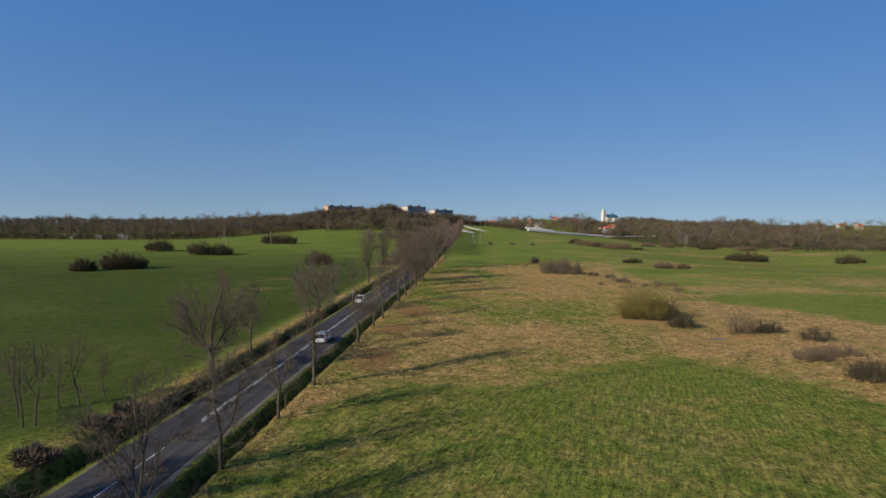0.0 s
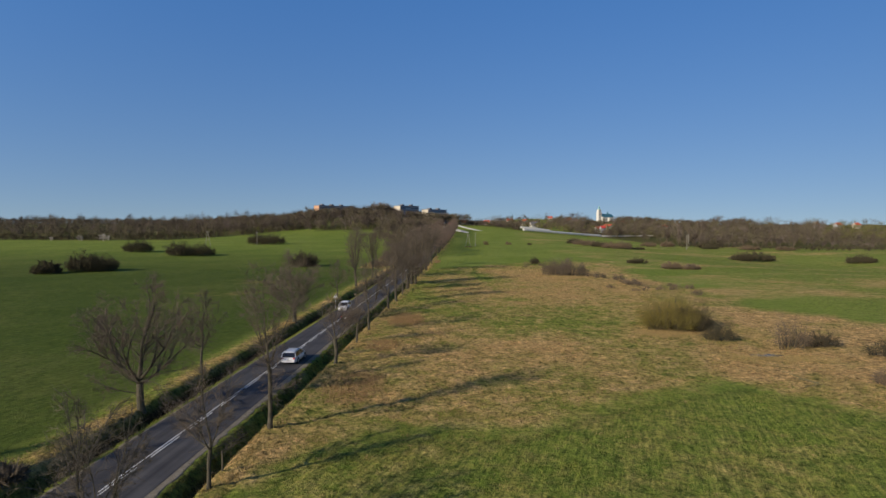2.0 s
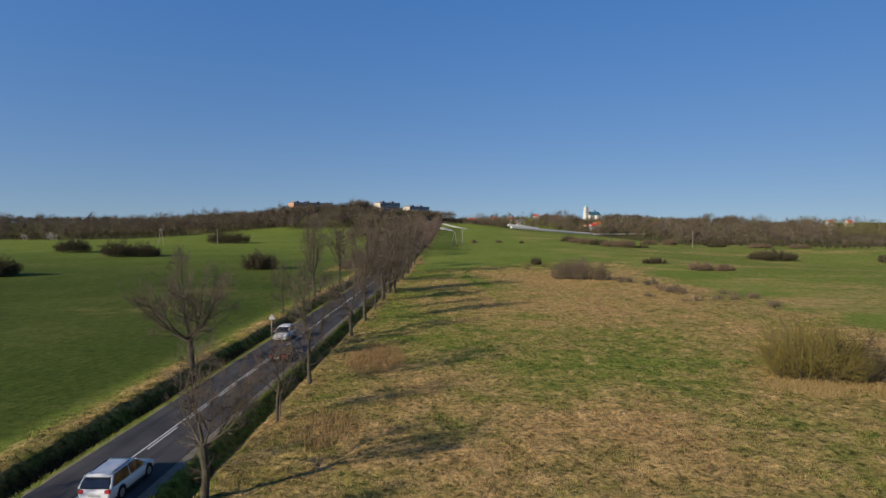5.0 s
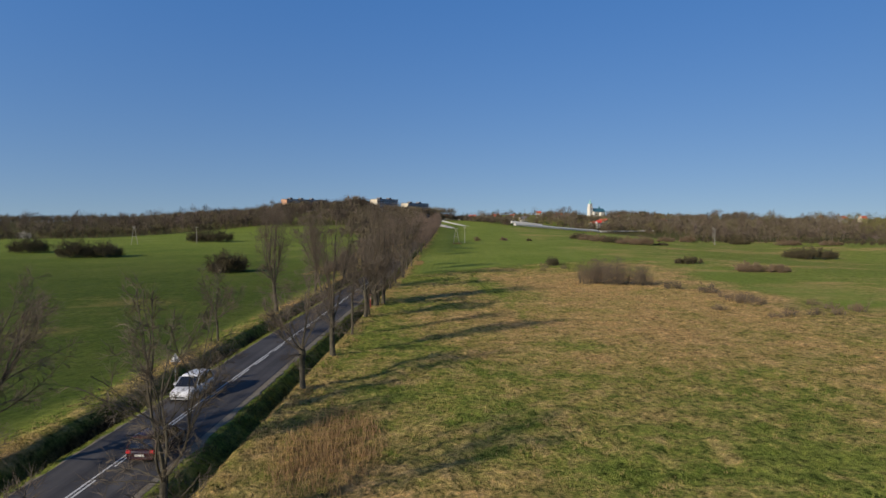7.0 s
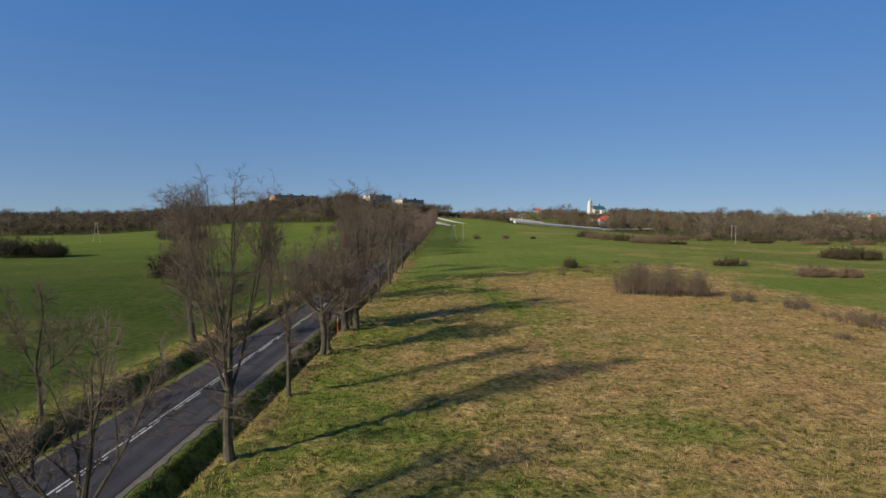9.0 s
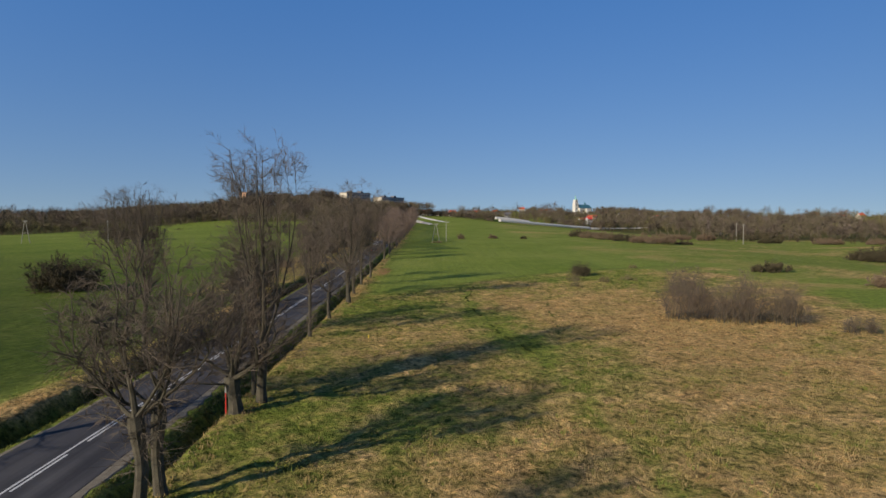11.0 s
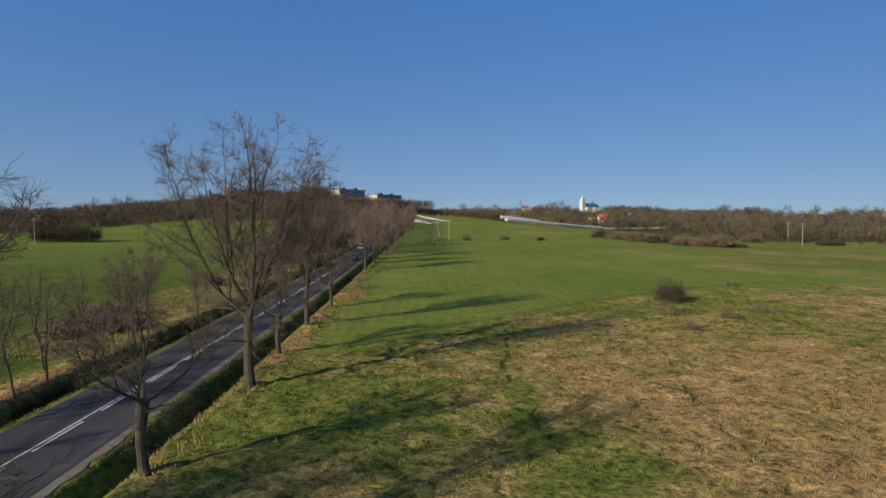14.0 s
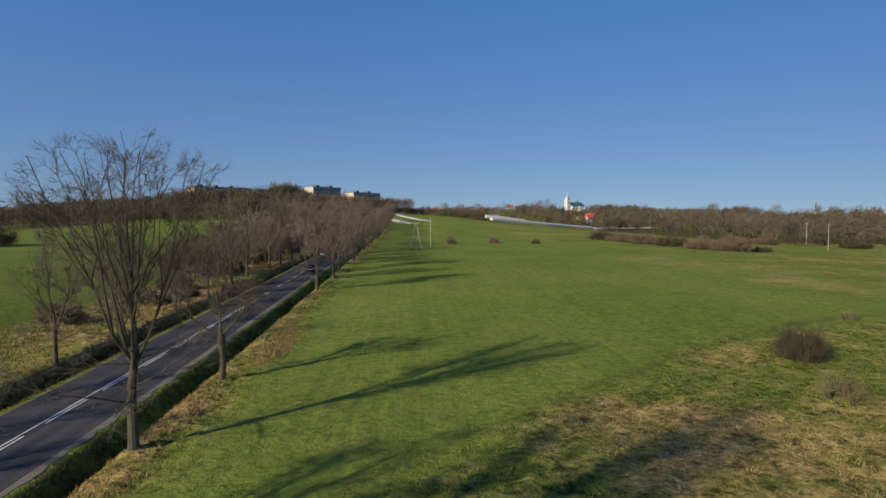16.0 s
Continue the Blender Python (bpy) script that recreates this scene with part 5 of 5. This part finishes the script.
def car(x, y, turn, paint, label, length=4.5, width=1.8, high=1.5, suv=0.0):
    """A hatchback or estate with rounded flanks; y is forwards."""
    e = empty("car", pose(x, y, float(ramp_z(y)) + 0.004, 0, 0, turn), label, "car", "cars on the road")
    L, w = length, width / 2
    waist = 0.90 + 0.12 * suv
    sill = 0.22 + 0.06 * suv

    def ring(y0, z0, z1, wide, tuck=0.9):
        h = z1 - z0
        half = [(0.55, 0.0), (0.86, 0.02), (0.97, 0.14), (1.0, 0.45), (0.985, 0.72), (tuck, 0.93), (tuck * 0.72, 1.0)]
        return [(wide * a, y0, z0 + h * b) for a, b in half] + [(-wide * a, y0, z0 + h * b) for a, b in reversed(half)]

    def smooth_part(name, bm, mat, label=""):
        ob = part(name, bm, mat, e, label)
        ob.data.polygons.foreach_set("use_smooth", [len(p.vertices) == 4 for p in ob.data.polygons])
        return ob

    bm = bmesh.new()
    loft(bm, [ring(-L / 2, 0.42, waist - 0.22, w * 0.78), ring(-L / 2 + 0.05, 0.34, waist - 0.10, w * 0.88), ring(-L / 2 + 0.18, 0.27, waist + 0.02, w * 0.95), ring(-L * 0.36, sill, waist + 0.05, w * 0.99),
              ring(-L * 0.1, sill, waist + 0.03, w), ring(L * 0.16, sill, waist, w), ring(L * 0.26, sill, waist - 0.03, w * 0.99), ring(L * 0.36, 0.24, waist - 0.09, w * 0.96), ring(L / 2 - 0.2, 0.26, waist - 0.17, w * 0.9),
              ring(L / 2 - 0.06, 0.30, waist - 0.27, w * 0.8), ring(L / 2, 0.38, waist - 0.36, w * 0.68)])
    smooth_part("body", bm, paint)
    z0, z1 = waist - 0.02, high

    def cabin(y0, z_low, z_high, low, top):
        zm = z_low + (z_high - z_low) * 0.86
        return [(-w * low, y0, z_low), (w * low, y0, z_low), (w * (top + 0.05), y0, zm), (w * top * 0.86, y0, z_high), (-w * top * 0.86, y0, z_high), (-w * (top + 0.05), y0, zm)]

    bm = bmesh.new()
    loft(bm, [cabin(-L / 2 + 0.10, z0, z0 + 0.05, 0.84, 0.78), cabin(-L / 2 + 0.30, z0, z0 + (z1 - z0) * 0.62, 0.88, 0.76), cabin(-L / 2 + 0.52, z0, z1 - 0.05, 0.91, 0.73), cabin(-L * 0.2, z0, z1 - 0.01, 0.92, 0.75),
              cabin(0, z0, z1 - 0.01, 0.92, 0.75), cabin(L * 0.08, z0, z1 - 0.07, 0.92, 0.74), cabin(L * 0.17, z0, z0 + (z1 - z0) * 0.55, 0.90, 0.78), cabin(L * 0.27, z0, z0 + 0.03, 0.87, 0.82)])
    part("window_glass", bm, MAT_GLASS_DARK, e, "dark tinted car glass")
    bm = bmesh.new()
    loft(bm, [[(-w * a, yy, z - 0.06), (w * a, yy, z - 0.06), (w * a * 0.93, yy, z), (w * a * 0.5, yy, z + 0.02), (-w * a * 0.5, yy, z + 0.02), (-w * a * 0.93, yy, z)]
              for yy, z, a in ((-L / 2 + 0.40, z1 - 0.06, 0.70), (-L / 2 + 0.55, z1 - 0.02, 0.76), (-L * 0.15, z1 + 0.015, 0.78), (0.0, z1 + 0.005, 0.78), (L * 0.085, z1 - 0.05, 0.75))])
    smooth_part("roof", bm, paint)
    for s in (-1, 1):
        for (ya, za), (yb, zb), thick in (((-L / 2 + 0.14, z0), (-L / 2 + 0.52, z1 - 0.06), 0.07), ((-L * 0.09, z0), (-L * 0.10, z1 - 0.05), 0.035), ((L * 0.255, z0), (L * 0.085, z1 - 0.07), 0.045)):
            bm = bmesh.new()
            rod(bm, (s * w * 0.90, ya, za), (s * w * 0.775, yb, zb), thick, thick * 0.8, 6)
            part("pillar", bm, paint, e)
        part("mirror", boxed(s * w - 0.02 if s > 0 else s * w - 0.18, s * w + 0.18 if s > 0 else s * w + 0.02, L * 0.15, L * 0.15 + 0.14, z0 + 0.02, z0 + 0.16, bevel=0.04), paint, e)
        part("tail_light", boxed(s * w * 0.74 - 0.13, s * w * 0.74 + 0.13, -L / 2 + 0.0, -L / 2 + 0.16, waist - 0.24, waist - 0.06, bevel=0.03), MAT_TAIL, e)
        part("headlight", boxed(s * w * 0.66 - 0.16, s * w * 0.66 + 0.16, L / 2 - 0.26, L / 2 - 0.05, waist - 0.40, waist - 0.26, bevel=0.04), MAT_LAMP, e)
        part("roof_rail", boxed(s * w * 0.66 - 0.02, s * w * 0.66 + 0.02, -L / 2 + 0.65, -0.05, z1 + 0.012, z1 + 0.05, bevel=0.008), MAT_TRIM, e)
        part("side_skirt", boxed(s * w * 0.97 - 0.03, s * w * 0.97 + 0.03, -L * 0.19, L * 0.2, sill - 0.02, sill + 0.10, bevel=0.015), MAT_TRIM, e)
        for yy in (-L * 0.29, L * 0.3):
            m = Matrix.Translation((s * (w - 0.11), yy, 0.335)) @ Matrix.Rotation(radians(90), 4, "Y")
            bm = bmesh.new()
            bmesh.ops.create_cone(bm, cap_ends=True, segments=24, radius1=0.40, radius2=0.40, depth=0.212, matrix=Matrix.Translation((0, 0, 0.03)) @ m)
            part("wheel_arch", bm, MAT_TRIM, e)
            bm = bmesh.new()
            bmesh.ops.create_cone(bm, cap_ends=True, segments=20, radius1=0.335, radius2=0.335, depth=0.23, matrix=m)
            wheel = part("wheel", bm, MAT_TYRE, e)
            bm = bmesh.new()
            bmesh.ops.create_cone(bm, cap_ends=True, segments=14, radius1=0.22, radius2=0.22, depth=0.25, matrix=m)
            part("rim", bm, MAT_RIM, wheel)
    part("rear_bumper", boxed(-w * 0.80, w * 0.80, -L / 2 - 0.04, -L / 2 + 0.1, 0.32, 0.50, bevel=0.05), MAT_TRIM if suv else paint, e)
    part("grille", boxed(-w * 0.46, w * 0.46, L / 2 - 0.08, L / 2 + 0.012, 0.40, 0.52, bevel=0.02), MAT_TRIM, e)
    part("number_plate", boxed(-0.26, 0.26, -L / 2 - 0.055, -L / 2 - 0.035, 0.54, 0.64), MAT_WHITE, e, "plain pale number plate")
    return e


car(1.4, 24.5, 0, MAT_CAR_WHITE, "white estate car driving in its lane", 4.6, 1.82, 1.48)
car(1.5, 55.0, 0, MAT_CAR_RED, "dark red car driving ahead of a white estate", 4.2, 1.76, 1.47)
car(-1.4, 66.0, 180, MAT_CAR_WHITE, "white sport utility car driving on the road", 4.4, 1.85, 1.64, 1.0)
car(1.5, 262.0, 0, MAT_CAR_DARK, "dark blue car driving up the road", 4.3, 1.78, 1.48)
car(-1.4, 298.0, 180, MAT_CAR_WHITE, "white car coming down the road", 4.3, 1.78, 1.5)


# ---- grasses ----
def tufts(name, label, n, seed, area, test, mat, low, high, blades=5, width=0.05, lean=0.45, clump=0.12):
    """Tufts of separate blades, as many as the test lets grow."""
    r = np.random.RandomState(seed)
    x, y = r.uniform(area[0], area[1], n), r.uniform(area[2], area[3], n)
    keep = r.random_sample(n) < test(x, y)
    x, y = np.repeat(x[keep], blades), np.repeat(y[keep], blades)
    k = len(x)
    size = np.repeat(r.uniform(0.6, 1.3, k // blades), blades)
    x, y = x + r.normal(0, clump, k), y + r.normal(0, clump, k)
    z = land(x, y) + cross(x) - 0.04
    a, h = r.uniform(0, 6.283, k), r.uniform(low, high, k) * size
    t, q = width * r.uniform(0.6, 1.4, k), h * lean * r.uniform(0.3, 1.4, k)
    c, s = np.cos(a), np.sin(a)
    v = np.stack([np.stack([x - s * t, y + c * t, z], -1), np.stack([x + s * t, y - c * t, z], -1), np.stack([x + c * q, y + s * q, z + h], -1)], 1)
    return array_object(name, v.reshape(-1, 3), np.arange(3 * k).reshape(-1, 3), mat, label, "grass")


tufts("dry_grass", "tan tufts of last year's grass", 46000, 1, (7, 66, -6, 212), lambda x, y: rough_at(x, y) * np.clip(dry_at(x, y) * 1.7 - 0.4, 0, 1), MAT_DRY, 0.06, 0.20, 6, 0.026, 0.8, 0.16)
tufts("dry_tussocks", "tall tan tussocks in the meadow", 20000, 9, (7, 66, -6, 212), lambda x, y: rough_at(x, y) * np.clip(dry_at(x, y) * 2.2 - 0.75 + fbm(x, y, 0.3), 0, 1), MAT_DRY, 0.12, 0.28, 10, 0.024, 0.95, 0.15)
tufts("green_tufts", "green tufts between the straw", 32000, 2, (7, 66, -10, 212), lambda x, y: rough_at(x, y) * np.clip(0.95 - dry_at(x, y) * 1.3, 0.04, 1), MAT_GRASS, 0.06, 0.18, 5, 0.026, 0.8, 0.14)
tufts("green_tussocks", "thick green tussocks in the meadow", 14000, 10, (7, 66, -10, 212), lambda x, y: rough_at(x, y) * np.clip(1.1 - dry_at(x, y) * 1.5 + fbm(x, y, 0.3), 0.03, 1), MAT_GRASS, 0.12, 0.26, 9, 0.026, 0.85, 0.16)
tufts("field_grass", "short green grass of the near field", 30000, 7, (10, 62, -44, 14), lambda x, y: np.clip(0.75 + 0.5 * np.sin((x * 0.55 + y) * 4.5) + fbm(x, y, 0.25) - dry_at(x, y), 0, 1), MAT_GRASS, 0.06, 0.20, 5, 0.026, 0.7, 0.14)
tufts("field_straw", "tan stalks left in the near field", 9000, 11, (8, 62, -44, 14), lambda x, y: np.clip(0.3 + fbm(x, y, 0.2) - 0.4 * np.sin((x * 0.55 + y) * 4.5), 0, 1), MAT_DRY, 0.04, 0.12, 4, 0.020, 1.0, 0.14)
tufts("verge_grass", "dark green grass on the ditch slopes", 15000, 3, (3.65, 5.6, -40, 230), lambda x, y: np.clip(0.75 + 1.1 * fbm(x, y, 0.25), 0.1, 1), MAT_VERGE, 0.06, 0.22, 5, 0.026, 0.9)
tufts("verge_grass", "green grass strip beside the asphalt", 9000, 4, (-4.35, -3.25, -40, 230), lambda x, y: np.ones_like(x), MAT_GRASS, 0.06, 0.16, 5, 0.03, 0.9)
tufts("bank_grass", "tan grass on the ditch bank", 6000, 5, (-9.4, -6.5, -30, 300), lambda x, y: np.full_like(x, 0.9), MAT_DRY, 0.05, 0.20, 6, 0.024, 0.7)
tufts("bank_grass", "tan grass under the roadside trees", 5200, 6, (5.6, 7.6, -30, 240), lambda x, y: np.full_like(x, 0.9), MAT_DRY, 0.08, 0.28, 6, 0.024, 0.7)
tufts("bank_grass", "rough tan grass between ditch and scrub", 9000, 8, (-19, -8.5, 168, 330), lambda x, y: np.full_like(x, 0.8), MAT_DRY, 0.10, 0.40, 6, 0.03, 0.7, 0.2)


def oval(cx, cy, rx, ry):
    return lambda x, y: np.clip(1 - ((x - cx) / rx) ** 2 - ((y - cy) / ry) ** 2, 0, 1)


for k, (cx, cy, rx, ry, n) in enumerate([(52, 45, 6, 4, 2600), (60, 29, 8, 2.5, 1500), (51, 142, 9, 4, 900)]):
    tufts("reeds", "pale patch of standing reeds", n, 20 + k, (cx - rx, cx + rx, cy - ry, cy + ry), oval(cx, cy, rx, ry), MAT_DRY, 0.18, 0.42, 6, 0.022, 0.55, 0.2)
for k, (cx, cy, rx, ry, n) in enumerate([(10.8, 13.5, 3.4, 7.0, 1800), (11.3, 55.5, 3.4, 8.0, 2600), (10.5, 34.0, 2.6, 5.0, 700), (8.6, 203, 1.6, 9, 700)]):
    tufts("reeds", "russet patch of standing dry stalks", n, 30 + k, (cx - rx, cx + rx, cy - ry, cy + ry), oval(cx, cy, rx, ry), MAT_REED, 0.22, 0.62, 6, 0.016, 0.35, 0.22)


def sedge_line(xs, ys, n, seed, label):
    """Dark sedge standing in a narrow winding furrow."""
    r = random.Random(seed)
    v, f = [], []
    for _ in range(n):
        y = r.uniform(ys[0], ys[-1])
        x = float(np.interp(y, ys, xs)) + 0.22 * math.sin(y * 0.31) + 0.12 * math.sin(y * 0.9) + r.gauss(0, 0.08)
        z = ground_at(x, y) - 0.06
        for _ in range(4):
            a, h = r.uniform(0, 6.283), r.uniform(0.06, 0.15)
            c, s = math.cos(a) * 0.025, math.sin(a) * 0.025
            b = len(v)
            v += [(x - s, y + c, z), (x + s, y - c, z), (x + c * 5, y + s * 5, z + h)]
            f.append((b, b + 1, b + 2))
    return tagged(mesh_object("sedge", v, f, MAT_SEDGE), label, "grass", kind="stuff")


sedge_line([27.5, 25.2, 24.2, 23.4, 25.5, 26], [128, 140, 151, 165, 175, 181], 1500, 61, "dark sedge in a narrow winding furrow")
sedge_line([31.5, 32.3, 35.1, 38], [138, 147, 162, 176], 500, 62, "dark sedge in a narrow winding furrow")
